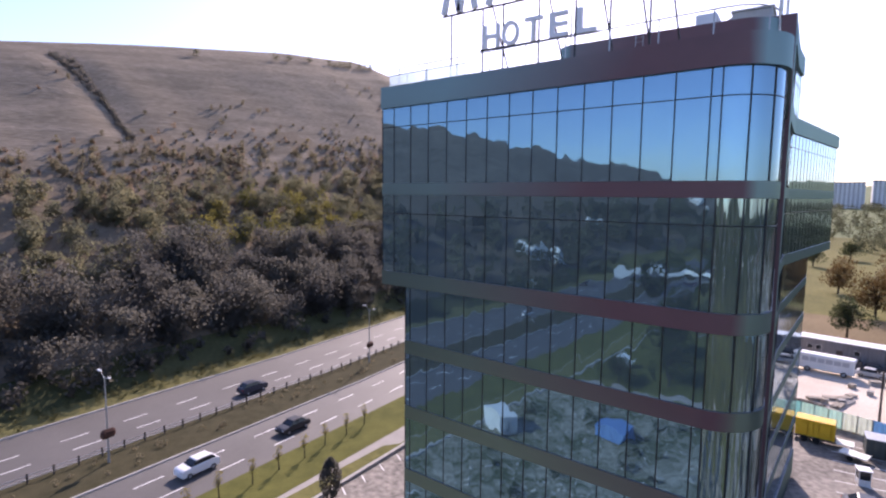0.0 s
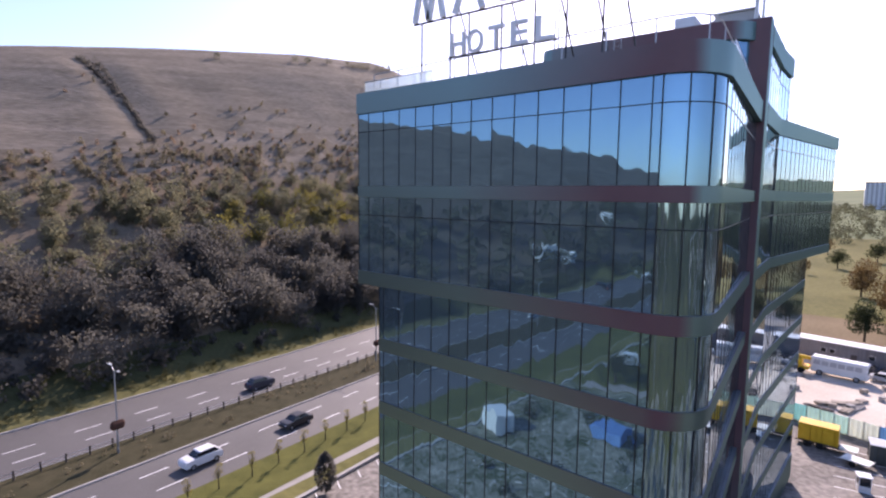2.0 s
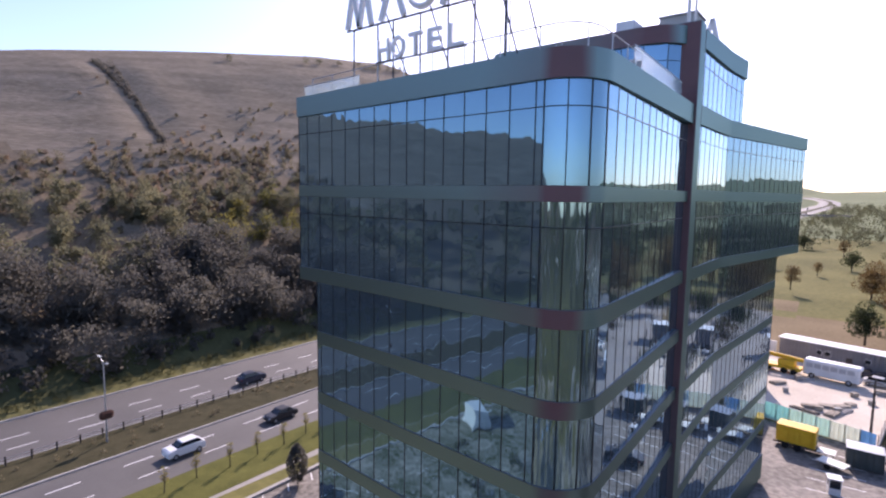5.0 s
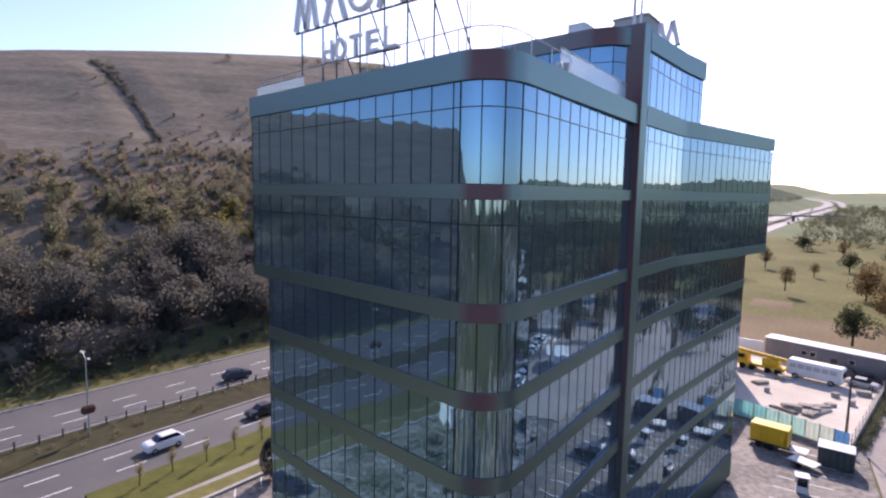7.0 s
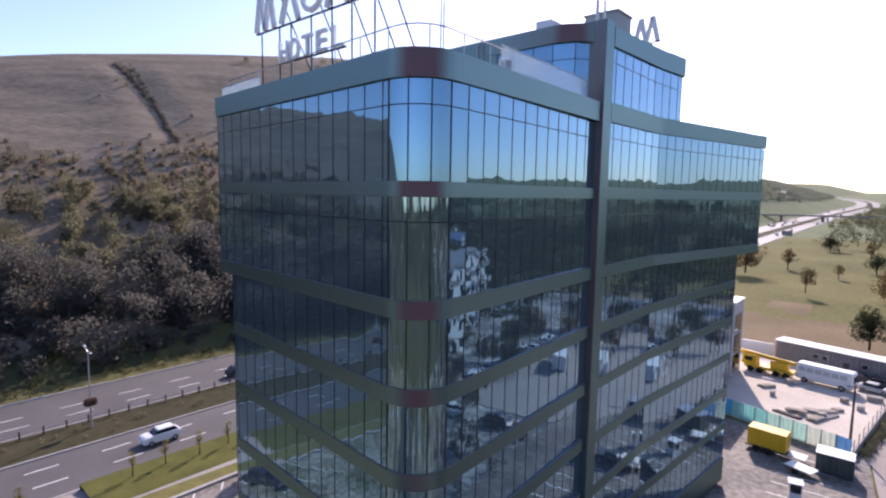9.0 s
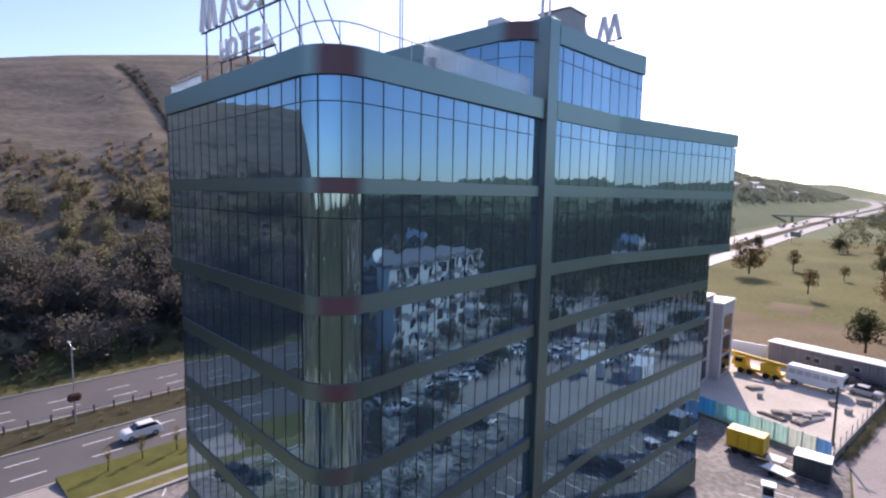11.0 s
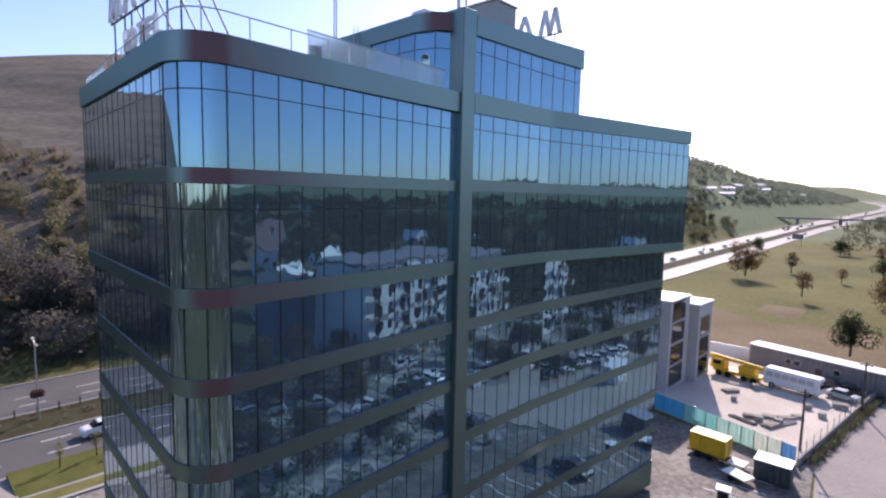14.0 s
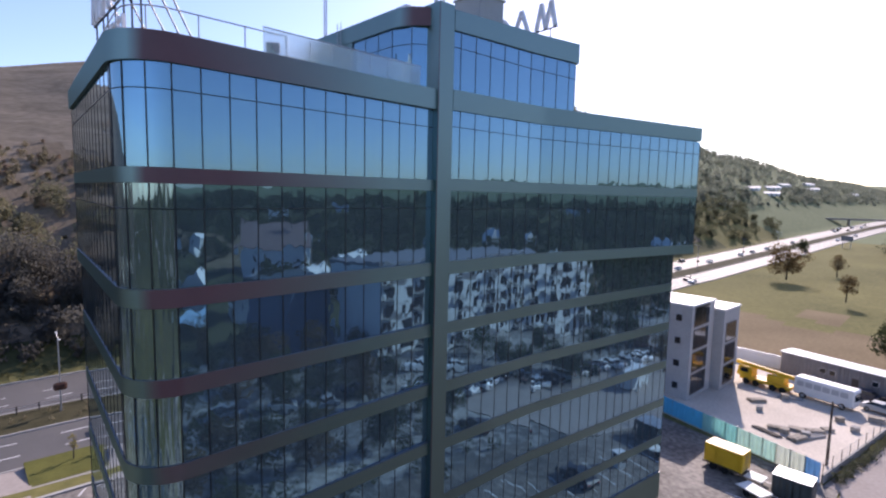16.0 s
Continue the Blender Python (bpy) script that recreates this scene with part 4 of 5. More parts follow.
def make_car(paint, label, suv=False):
    ob = new("car")
    k = 0.18 if suv else 0.0
    bm = bmesh.new()
    loft(bm, [(-2.1, 0.3), (-2.12, 0.72 + k), (-1.9, 0.9 + k), (-1.1, 0.98 + k), (0.95, 1.0 + k), (1.95, 0.96 + k), (2.12, 0.8 + k), (2.12, 0.3)], 1.76)
    bmesh.ops.bevel(bm, geom=bm.edges[:], offset=0.07, segments=2, affect="EDGES")
    part("body", bm, paint, ob)
    bm = bmesh.new()
    loft(bm, [(-1.15, 0.93 + k), (-0.45, 1.42 + k), (0.9 + 2 * k, 1.44 + k), (1.65 + k, 0.95 + k)], 1.66, 0.22)
    part("window_band", bm, WINDOW, ob, "dark tinted windows")
    bm = bmesh.new()
    loft(bm, [(-0.5, 1.4 + k), (-0.4, 1.47 + k), (0.85 + 2 * k, 1.49 + k), (1.0 + 2 * k, 1.41 + k)], 1.3)
    part("roof", bm, paint, ob)
    for s in (-1, 1):
        for y, name in ((-2.1, "headlight"), (2.1, "tail_light")):
            bm = bmesh.new()
            box(bm, (s * 0.64, y, 0.72 + k), (0.34, 0.06, 0.14), bevel=0.02)
            part(name, bm, LENS if y < 0 else PAINTS[4], ob)
    wheels(ob, 1.74, (-1.3, 1.3))
    return tagged(ob, label, "car")


cars = [make_car(PAINTS[0], "white saloon car with dark windows"), make_car(PAINTS[1], "silver saloon car with dark windows"), make_car(PAINTS[2], "black saloon car with dark windows"), make_car(PAINTS[3], "very dark blue estate car with dark windows", True), make_car(PAINTS[0], "white sport utility car with dark windows", True)]
cars[4].matrix_world = pose(-51.2, 29.5, RZ)
cars[2].matrix_world = pose(-51.0, 42.0, RZ)
cars[3].matrix_world = pose(-66.0, 47.0, RZ, 0, 0, 180)
cars[0].matrix_world = pose(37.0, 49.5, 0.02 + fall(49.5), 0, 0, 31)
cars[1].matrix_world = pose(33.5, 54.0, 0.02 + fall(54), 0, 0, 22)
for k, x, y, a in ((2, 6.6, 59.5, 91), (2, 18.5, 61.2, 89), (0, 28, 58, 30), (3, 34, 60, 20), (2, 30.5, 70, 4), (4, 36, 74, 10), (1, 40, 44, 60), (2, -33, 13.5, 60), (1, 10.6, 108.6, 78), (2, 11.2, 111.8, 84), (3, 8.6, 112.6, 80)):
    c = copy_thing(cars[k], pose(x, y, 0.02 + fall(y), 0, 0, a))
    c["group"] = "parked cars"
for i in range(13):
    y = 66 + i * 2.9
    c = copy_thing(cars[(0, 1, 4, 0, 2, 4, 1, 3, 0)[i % 9]], pose(28.5 + 0.06 * (y - 66) + random.uniform(-0.3, 0.3), y, 0.02 + fall(y), 0, 0, 82 + random.uniform(-4, 4)))
    c["group"] = "parked cars"
for i in range(34):
    y = random.uniform(190, 900)
    near = i % 3 == 0
    x = random.choice((-54.3, -51, -47.6)) if near else random.choice((-74.4, -70, -65.6))
    c = copy_thing(cars[random.choice((0, 1, 2, 3, 4, 0, 2))], pose(x + road_x(y), y, RZ + rise(y), 0, 0, (0 if near else 180) + 2))
    c["group"] = "highway traffic"
for i in range(9):
    y = -70 - i * 21 + random.uniform(-6, 6)
    c = copy_thing(cars[i % 5], pose(random.choice((-54.3, -51, -47.6, -74, -66)), y, RZ))
    c["group"] = "highway traffic"

def ribbed(bm, m, length, height, depth=0.05, pitch=0.14, thick=0.04):
    """One corrugated sheet standing on its edge along x."""
    n = max(2, int(length / pitch))
    rows = []
    for i in range(n + 1):
        x = -length / 2 + length * i / n
        y = depth if i % 4 in (1, 2) else 0.0
        rows.append([bm.verts.new(m @ Vector(p)) for p in ((x, y, 0), (x, y, height), (x, y + thick, height), (x, y + thick, 0))])
    for a, b in zip(rows, rows[1:]):
        for k in range(4):
            bm.faces.new((a[k], b[k], b[(k + 1) % 4], a[(k + 1) % 4]))
    bm.faces.new(rows[0])
    bm.faces.new(rows[-1][::-1])
    bmesh.ops.recalc_face_normals(bm, faces=bm.faces)


# ---- works yard ----
CREAM = surface("hoarding_cream", (0.62, 0.64, 0.58), (0.8, 0.8, 0.74), 0.8, 0.6, 0.1)
BLUE = surface("hoarding_blue", (0.09, 0.2, 0.42), (0.15, 0.3, 0.55), 0.8, 0.6, 0.1)
YELLOW = surface("yellow_paint", (0.68, 0.38, 0.01), (0.82, 0.5, 0.025), 1.2, 0.45, 0.05)
WHITE = surface("white_paint", (0.66, 0.66, 0.64), (0.82, 0.82, 0.8), 0.6, 0.5, 0.05)
GREY = surface("grey_cabin", (0.16, 0.155, 0.16), (0.25, 0.24, 0.245), 0.5, 0.7, 0.1)
DARKGREEN = surface("dark_green_steel", (0.035, 0.045, 0.045), (0.07, 0.085, 0.08), 0.7, 0.6, 0.1)
STUCCO = surface("pale_stucco", (0.38, 0.36, 0.34), (0.52, 0.5, 0.47), 0.25, 0.9, 0.15)
CONCRETE = surface("raw_concrete", (0.28, 0.27, 0.25), (0.42, 0.4, 0.37), 0.5, 0.9, 0.3)

def sheet(name, c):
    """Painted fibreglass sheet that glows a little when the sun is behind it."""
    m, n, l, b = material(name)
    geo = n.new("ShaderNodeNewGeometry")
    no = n.new("ShaderNodeTexNoise")
    no.inputs["Scale"].default_value, no.inputs["Detail"].default_value = 1.3, 6
    l.new(geo.outputs["Position"], no.inputs["Vector"])
    ramp = n.new("ShaderNodeValToRGB")
    ramp.color_ramp.elements[0].color = (*[x * 0.75 for x in c], 1)
    ramp.color_ramp.elements[1].color = (*c, 1)
    l.new(no.outputs["Fac"], ramp.inputs[0])
    l.new(ramp.outputs[0], b.inputs["Base Color"])
    b.inputs["Roughness"].default_value = 0.6
    tr, mix = n.new("ShaderNodeBsdfTranslucent"), n.new("ShaderNodeMixShader")
    l.new(ramp.outputs[0], tr.inputs["Color"])
    mix.inputs[0].default_value = 0.7
    l.new(b.outputs[0], mix.inputs[1])
    l.new(tr.outputs[0], mix.inputs[2])
    l.new(mix.outputs[0], n["Material Output"].inputs[0])
    return m


TEAL, SAGE = sheet("teal_sheet", (0.2, 0.66, 0.86)), sheet("sage_sheet", (0.45, 0.74, 0.72))
MINT = sheet("mint_sheet", (0.62, 0.8, 0.74))
PALESHEET, BLUESHEET = sheet("cream_sheet", (0.78, 0.83, 0.76)), sheet("blue_sheet", (0.3, 0.5, 0.7))
hoard = new("hoarding")
tagged(hoard, "painted sheet hoarding along the works yard, teal fading to cream", "fence")
ha, hb = Vector((-9.0, 84.9, fall(84.9))), Vector((9.8, 79.5, fall(79.5)))
N = 13
for i in range(N):
    a, b = ha.lerp(hb, i / N), ha.lerp(hb, (i + 1) / N)
    c = (a + b) / 2
    bm = bmesh.new()
    turn = Matrix.Rotation(math.atan2(b.y - a.y, b.x - a.x) + random.gauss(0, 0.01), 4, "Z")
    ribbed(bm, Matrix.Translation((c.x, c.y, c.z + 0.02)) @ turn, (b - a).length - 0.03, 2.15)
    part("panel", bm, (TEAL, TEAL, TEAL, TEAL, SAGE, SAGE, SAGE, MINT, MINT, MINT, PALESHEET, PALESHEET, BLUESHEET)[i], hoard)
    bm = bmesh.new()
    box(bm, (a.x, a.y + 0.12, a.z + 1.15), (0.1, 0.1, 2.3))
    part("post", bm, STEEL, hoard)
east = new("yard_fence")
tagged(east, "low concrete wall topped by wire mesh along the yard", "fence")
ea, eb = Vector((10.0, 79.6, fall(79.6))), Vector((14.4, 118, fall(118)))
turn = Matrix.Rotation(math.atan2(eb.y - ea.y, eb.x - ea.x), 4, "Z")
for i in range(15):
    a, b = ea.lerp(eb, i / 15), ea.lerp(eb, (i + 1) / 15)
    c = (a + b) / 2
    bm = bmesh.new()
    box(bm, (c.x, c.y, c.z + 0.45), ((b - a).length - 0.02, 0.22, 0.9), turn, 0.02)
    part("wall_block", bm, CONCRETE, east)
    bm = bmesh.new()
    rod(bm, (a.x, a.y, a.z + 0.88), (a.x, a.y, a.z + 2.2), 0.04)
    part("post", bm, RUST, east)
    for z in (1.3, 1.7, 2.1):
        bm = bmesh.new()
        rod(bm, (a.x, a.y, a.z + z), (b.x, b.y, b.z + z), 0.018, seg=4)
        part("wire", bm, STEEL, east)


def make_container(name, size, mat, label, category, rib=0.04):
    """A corrugated steel box with doors, corner posts and a roof of its own."""
    ob = new(name)
    w, d, h = size
    bm = bmesh.new()
    box(bm, (0, 0, h / 2 + 0.12), (w - 0.1, d - 0.1, h - 0.1))
    part("core", bm, mat, ob)
    for s in (-1, 1):
        bm = bmesh.new()
        ribbed(bm, Matrix.Translation((0, s * (d / 2 - 0.05), 0.2)) @ Matrix.Rotation(0 if s < 0 else math.pi, 4, "Z"), w - 0.26, h - 0.15, -rib)
        part("side_sheet", bm, mat, ob)
    for sx in (-1, 1):
        for sy in (-1, 1):
            bm = bmesh.new()
            box(bm, (sx * (w / 2 - 0.06), sy * (d / 2 - 0.06), h / 2 + 0.12), (0.13, 0.13, h), bevel=0.015)
            part("corner_post", bm, mat, ob)
    bm = bmesh.new()
    box(bm, (0, 0, h + 0.13), (w, d, 0.08), bevel=0.015)
    part("roof", bm, mat, ob)
    for s in (-1, 1):
        bm = bmesh.new()
        box(bm, (w / 2 + 0.01, s * d / 4, h / 2 + 0.12), (0.05, d / 2 - 0.12, h - 0.3), bevel=0.01)
        dr = part("door", bm, mat, ob)
        bm = bmesh.new()
        rod(bm, (w / 2 + 0.06, s * d / 8, 0.3), (w / 2 + 0.06, s * d / 8, h - 0.1), 0.025)
        part("lock_rod", bm, STEEL, dr)
    bm = bmesh.new()
    box(bm, (0, 0, 0.06), (w - 0.3, d - 0.4, 0.12))
    part("skid", bm, RUST, ob)
    return tagged(ob, label, category)


yb = make_container("generator_box", (3.8, 2.0, 1.95), YELLOW, "bright yellow generator box on a wheeled trailer chassis", "generator", 0.008)
for x in (-1.2, 0.9):
    bm = bmesh.new()
    box(bm, (x, -0.99, 1.2), (0.9, 0.05, 0.8), bevel=0.01)
    part("louvre", bm, YELLOW, yb)
bm = bmesh.new()
box(bm, (0.1, 0, -0.1), (4.6, 1.5, 0.16), bevel=0.02)
part("chassis", bm, RUST, yb)
bm = bmesh.new()
box(bm, (2.9, 0, -0.02), (1.7, 1.7, 0.1), bevel=0.02)
part("platform", bm, CREAM, yb, "pale flat drawbar platform")
for x in (-1.0, 0.2):
    for s in (-1, 1):
        bm = bmesh.new()
        rod(bm, (x, s * 0.7, -0.26), (x, s * 0.95, -0.26), 0.36, seg=12)
        part("wheel", bm, RUBBER, yb)
bm = bmesh.new()
rod(bm, (3.5, 0, -0.62), (3.5, 0, -0.05), 0.06)
part("prop_stand", bm, STEEL, yb)
yb.matrix_world = pose(2.6, 74.7, 0.64 + fall(74.2), 0, 0, -4)
db = make_container("steel_container", (3.2, 2.3, 1.95), DARKGREEN, "dark green steel container with a pale roof", "container")
db.matrix_world = pose(8.8, 74.3, 0.02 + fall(74.2), 0, 0, 2)
bm = bmesh.new()
box(bm, (0, 0, 2.18), (3.3, 2.4, 0.06), bevel=0.01)
part("roof_sheet", bm, STEEL, db, "pale roof sheet")
office = make_container("site_cabin", (19.5, 3.2, 3.5), GREY, "long dark grey site cabin with a white roof edge", "cabin")
office.matrix_world = pose(6.0, 117.0, 0.03 + fall(117.0), 0, 0, -12)
bm = bmesh.new()
box(bm, (0, 0, 3.7), (19.9, 3.6, 0.14), bevel=0.02)
part("roof_sheet", bm, WHITE, office, "white roof sheet")
for x in (-3.5, -2.2, 3.4):
    bm = bmesh.new()
    box(bm, (x, -1.6, 2.2), (0.9, 0.08, 0.8), bevel=0.02)
    wf = part("window", bm, WHITE, office)
    bm = bmesh.new()
    box(bm, (x, -1.65, 2.2), (0.8, 0.04, 0.7))
    part("pane", bm, WINDOW, wf)
bm = bmesh.new()
box(bm, (0.9, -1.62, 1.2), (0.9, 0.08, 2.0), bevel=0.02)
part("door", bm, RUST, office)
tagged(slab("wall_white", [(-16, 119.5), (-4.5, 119.5), (-4.5, 119.8), (-16, 119.8)], 0, 2.3, WHITE, "white rendered yard wall", "wall"))


def make_bus():
    ob = new("bus")
    bm = bmesh.new()
    box(bm, (0, 0, 1.75), (7.6, 2.3, 2.5), bevel=0.18)
    part("body", bm, WHITE, ob)
    for s in (-1, 1):
        for i in range(6):
            bm = bmesh.new()
            box(bm, (-2.9 + i * 1.1, s * 1.15, 2.15), (0.95, 0.05, 0.75), bevel=0.03)
            part("window", bm, PAINTS[1], ob)
    bm = bmesh.new()
    box(bm, (3.79, 0, 2.0), (0.06, 1.9, 1.1), bevel=0.04)
    part("windscreen", bm, WINDOW, ob)
    for x in (-2.5, 2.4):
        for s in (-1, 1):
            bm = bmesh.new()
            rod(bm, (x, s * 0.95, 0.45), (x, s * 1.17, 0.45), 0.45, seg=14)
            w = part("wheel", bm, RUBBER, ob)
            bm = bmesh.new()
            rod(bm, (x, s * 1.1, 0.45), (x, s * 1.19, 0.45), 0.26, seg=10)
            part("rim", bm, STEEL, w)
    return tagged(ob, "old white bus parked in the works yard", "bus")


make_bus().matrix_world = pose(4.6, 107.0, 0.03 + fall(107.0), 0, 0, -10)


def make_crane():
    ob = new("mobile_crane")
    bm = bmesh.new()
    box(bm, (0, 0, 0.95), (7.2, 2.2, 0.5), bevel=0.06)
    part("chassis", bm, YELLOW, ob)
    bm = bmesh.new()
    loft(bm, [(-1.1, 1.2), (-1.1, 2.1), (-0.8, 2.75), (0.9, 2.75), (1.1, 1.2)], 2.1, 0.1)
    bmesh.ops.transform(bm, matrix=pose(-3.0, 0, 0, 0, 0, 90), verts=bm.verts)
    cab = part("cab", bm, YELLOW, ob)
    bm = bmesh.new()
    box(bm, (-3.0, -1.02, 2.15), (1.2, 0.06, 0.65), bevel=0.03)
    part("cab_window", bm, WINDOW, cab)
    bm = bmesh.new()
    box(bm, (1.4, 0.1, 1.75), (2.4, 1.9, 1.1), bevel=0.1)
    part("turntable", bm, YELLOW, ob)
    bm = bmesh.new()
    box(bm, (-0.4, 0, 2.75), (8.4, 0.5, 0.55), Matrix.Rotation(radians(4), 4, "Y"), 0.05)
    part("boom", bm, YELLOW, ob)
    for x in (-2.6, -1.2, 1.2, 2.6):
        for s in (-1, 1):
            bm = bmesh.new()
            rod(bm, (x, s * 0.85, 0.5), (x, s * 1.15, 0.5), 0.5, seg=14)
            part("wheel", bm, RUBBER, ob)
    return tagged(ob, "yellow mobile crane with its boom lowered", "crane")


make_crane().matrix_world = pose(-3.0, 107.3, 0.03 + fall(107.3), 0, 0, -6)
LUMBER = surface("lumber", (0.26, 0.23, 0.19), (0.45, 0.4, 0.33), 1, 0.9, 0.3, 12)


def make_pallet_pile(label, n):
    ob = new("board_pile")
    for i in range(n):
        bm = bmesh.new()
        box(bm, (random.uniform(-0.1, 0.1), (i % 4 - 1.5) * 0.32, 0.06 + 0.11 * (i // 4)), (2.2, 0.26, 0.09), Matrix.Rotation(random.gauss(0, 0.06), 4, "Z"), 0.01)
        part("board", bm, LUMBER, ob)
    return tagged(ob, label, "board pile", "yard piles")


pile = make_pallet_pile("loose pile of weathered boards on the yard", 14)
pile.matrix_world = pose(3.0, 91, 0.03 + fall(91), 0, 0, 20)
for x, y, a in ((5.4, 89.5, 70), (6.2, 93.5, 40), (-2.0, 99.5, 50)):
    copy_thing(pile, pose(x, y, 0.03 + fall(y), 0, 0, a))
for i, (x, y, m) in enumerate(((3.9, 90.2, LUMBER), (5.9, 91.2, CONCRETE), (7.6, 100.2, LUMBER), (9.6, 98.0, CONCRETE), (-0.6, 96.0, CONCRETE))):
    ob = new("crate")
    bm = bmesh.new()
    box(bm, (0, 0, 0.3), (0.9, 0.7, 0.6), bevel=0.03)
    part("body", bm, m, ob)
    bm = bmesh.new()
    box(bm, (0, 0, 0.63), (0.98, 0.78, 0.07), bevel=0.015)
    part("lid", bm, m, ob)
    ob.matrix_world = pose(x, y, 0.03 + fall(y), 0, 0, 25 * i)
    tagged(ob, "weathered storage crate with a flat lid in the yard", "crate", "yard crates")
for x, y, a, n in ((1.0, 104.2, 30, 3), (6.9, 91.6, 65, 4), (2.2, 88.6, -20, 3)):
    ob = new("pipe_bundle")
    for i in range(n):
        bm = bmesh.new()
        rod(bm, (-1.7 + 0.15 * i, i * 0.26, 0.13), (1.6 + 0.1 * i, i * 0.26 + 0.05, 0.13), 0.13, seg=8)
        part("pipe", bm, CONCRETE if a > 0 else RUST, ob)
    ob.matrix_world = pose(x, y, 0.03 + fall(y), 0, 0, a)
    tagged(ob, "short bundle of pipes lying on the dusty yard", "pipes", "yard pipes")
for x, y, a, w, d, h in ((4.6, 92.4, 12, 1.7, 1.0, 0.4), (7.2, 95.4, 50, 1.3, 0.9, 0.4), (0.4, 103.6, 30, 0.9, 0.9, 0.8), (10.8, 104.0, 8, 1.8, 1.1, 0.7)):
    ob = new("slab_stack")
    for i in range(3):
        bm = bmesh.new()
        box(bm, (random.uniform(-0.06, 0.06), random.uniform(-0.06, 0.06), h * (i + 0.5) / 3), (w, d, h / 3 - 0.02), Matrix.Rotation(random.gauss(0, 0.05), 4, "Z"), 0.015)
        part("slab", bm, LUMBER if i == 2 else CONCRETE, ob)
    ob.matrix_world = pose(x, y, 0.03 + fall(y), 0, 0, a)
    tagged(ob, "stack of pale concrete slabs in the yard", "slab stack", "yard slabs")
trailer = new("flat_trailer")
bm = bmesh.new()
box(bm, (0, 0, 0.62), (2.6, 1.7, 0.12), bevel=0.02)
part("bed", bm, CREAM, trailer)
bm = bmesh.new()
rod(bm, (-1.3, 0, 0.6), (-2.4, 0, 0.45), 0.05)
part("drawbar", bm, RUST, trailer)
for s in (-1, 1):
    bm = bmesh.new()
    rod(bm, (0.2, s * 0.75, 0.3), (0.2, s * 0.95, 0.3), 0.3, seg=12)
    part("wheel", bm, RUBBER, trailer)
trailer.matrix_world = pose(6.2, 71.7, 0.02 + fall(71.7), 0, 0, 160)
tagged(trailer, "small pale flat trailer beside the generator box", "trailer")
booth = new("guard_booth")
bm = bmesh.new()
box(bm, (0, 0, 2.45), (1.9, 1.9, 0.14), bevel=0.03)
part("roof", bm, WHITE, booth, "white overhanging roof")
bm = bmesh.new()
box(bm, (0, 0, 0.5), (1.5, 1.5, 1.0), bevel=0.02)
part("base", bm, WHITE, booth)
bm = bmesh.new()
box(bm, (0, 0, 1.7), (1.44, 1.44, 1.4))
part("glazing", bm, WINDOW, booth, "dark glazing")
for sx in (-1, 1):
    for sy in (-1, 1):
        bm = bmesh.new()
        box(bm, (sx * 0.72, sy * 0.72, 1.7), (0.09, 0.09, 1.4))
        part("post", bm, WHITE, booth)
booth.matrix_world = pose(6.5, 65.6, 0.02 + fall(65.6), 0, 0, 12) @ Matrix.Scale(0.66, 4)
tagged(booth, "small white guard booth with dark glazing", "booth")
pole = new("utility_pole")
bm = bmesh.new()
rod(bm, (0, 0, 0), (0, 0, 7.2), 0.16, 0.1, 8)
part("pole", bm, RUST, pole)
bm = bmesh.new()
box(bm, (0, 0, 6.8), (1.5, 0.1, 0.12))
part("crossarm", bm, RUST, pole)
for x in (-0.6, 0.6):
    bm = bmesh.new()
    rod(bm, (x, 0, 6.85), (x, 0, 7.05), 0.05, 0.03)
    part("insulator", bm, WHITE, pole)
pole.matrix_world = pose(9.4, 84.5, 0.02 + fall(84.5))
tagged(pole, "dark wooden utility pole at the yard corner", "utility pole")
copy_thing(pole, pose(13.2, 104, 0.02 + fall(104)))

# ---- pale building behind the yard ----
BROWNFRAME = surface("brown_frame", (0.07, 0.05, 0.042), (0.12, 0.09, 0.075), 1.5, 0.5, 0.05)
def make_block(name, label, x0, x1, y0, y1, h, strips, windows):
    """A plain rendered block with tall glazed strips on its east side and small windows to the south."""
    ob = new(name)
    bm = bmesh.new()
    box(bm, ((x0 + x1) / 2, (y0 + y1) / 2, h / 2), (x1 - x0, y1 - y0, h), bevel=0.03)
    part("wall", bm, STUCCO, ob)
    bm = bmesh.new()
    box(bm, ((x0 + x1) / 2, (y0 + y1) / 2, h + 0.12), (x1 - x0 + 0.25, y1 - y0 + 0.25, 0.24), bevel=0.03)
    part("parapet", bm, WHITE, ob)
    for ya, yb2 in strips:
        z = 0.6
        while z + 2.6 < h:
            bm = bmesh.new()
            box(bm, (x1 + 0.01, (ya + yb2) / 2, z + 1.5), (0.12, yb2 - ya, 3.0), bevel=0.02)
            w = part("window", bm, BROWNFRAME, ob)
            for k in range(2):
                bm = bmesh.new()
                yy = ya + (yb2 - ya) * (0.25 + 0.5 * k)
                box(bm, (x1 + 0.08, yy, z + 1.55), (0.03, (yb2 - ya) / 2 - 0.12, 2.6))
                part("pane", bm, WINDOW, w)
            z += 3.3
    for xx in windows:
        z = 1.2
        while z + 2 < h:
            bm = bmesh.new()
            box(bm, (xx, y0 - 0.01, z + 0.7), (1.0, 0.12, 1.1), bevel=0.02)
            w = part("window", bm, STEEL, ob)
            bm = bmesh.new()
            box(bm, (xx, y0 - 0.08, z + 0.7), (0.8, 0.03, 0.9))
            part("pane", bm, WINDOW, w)
            z += 3.3
    return tagged(ob, label, "building")


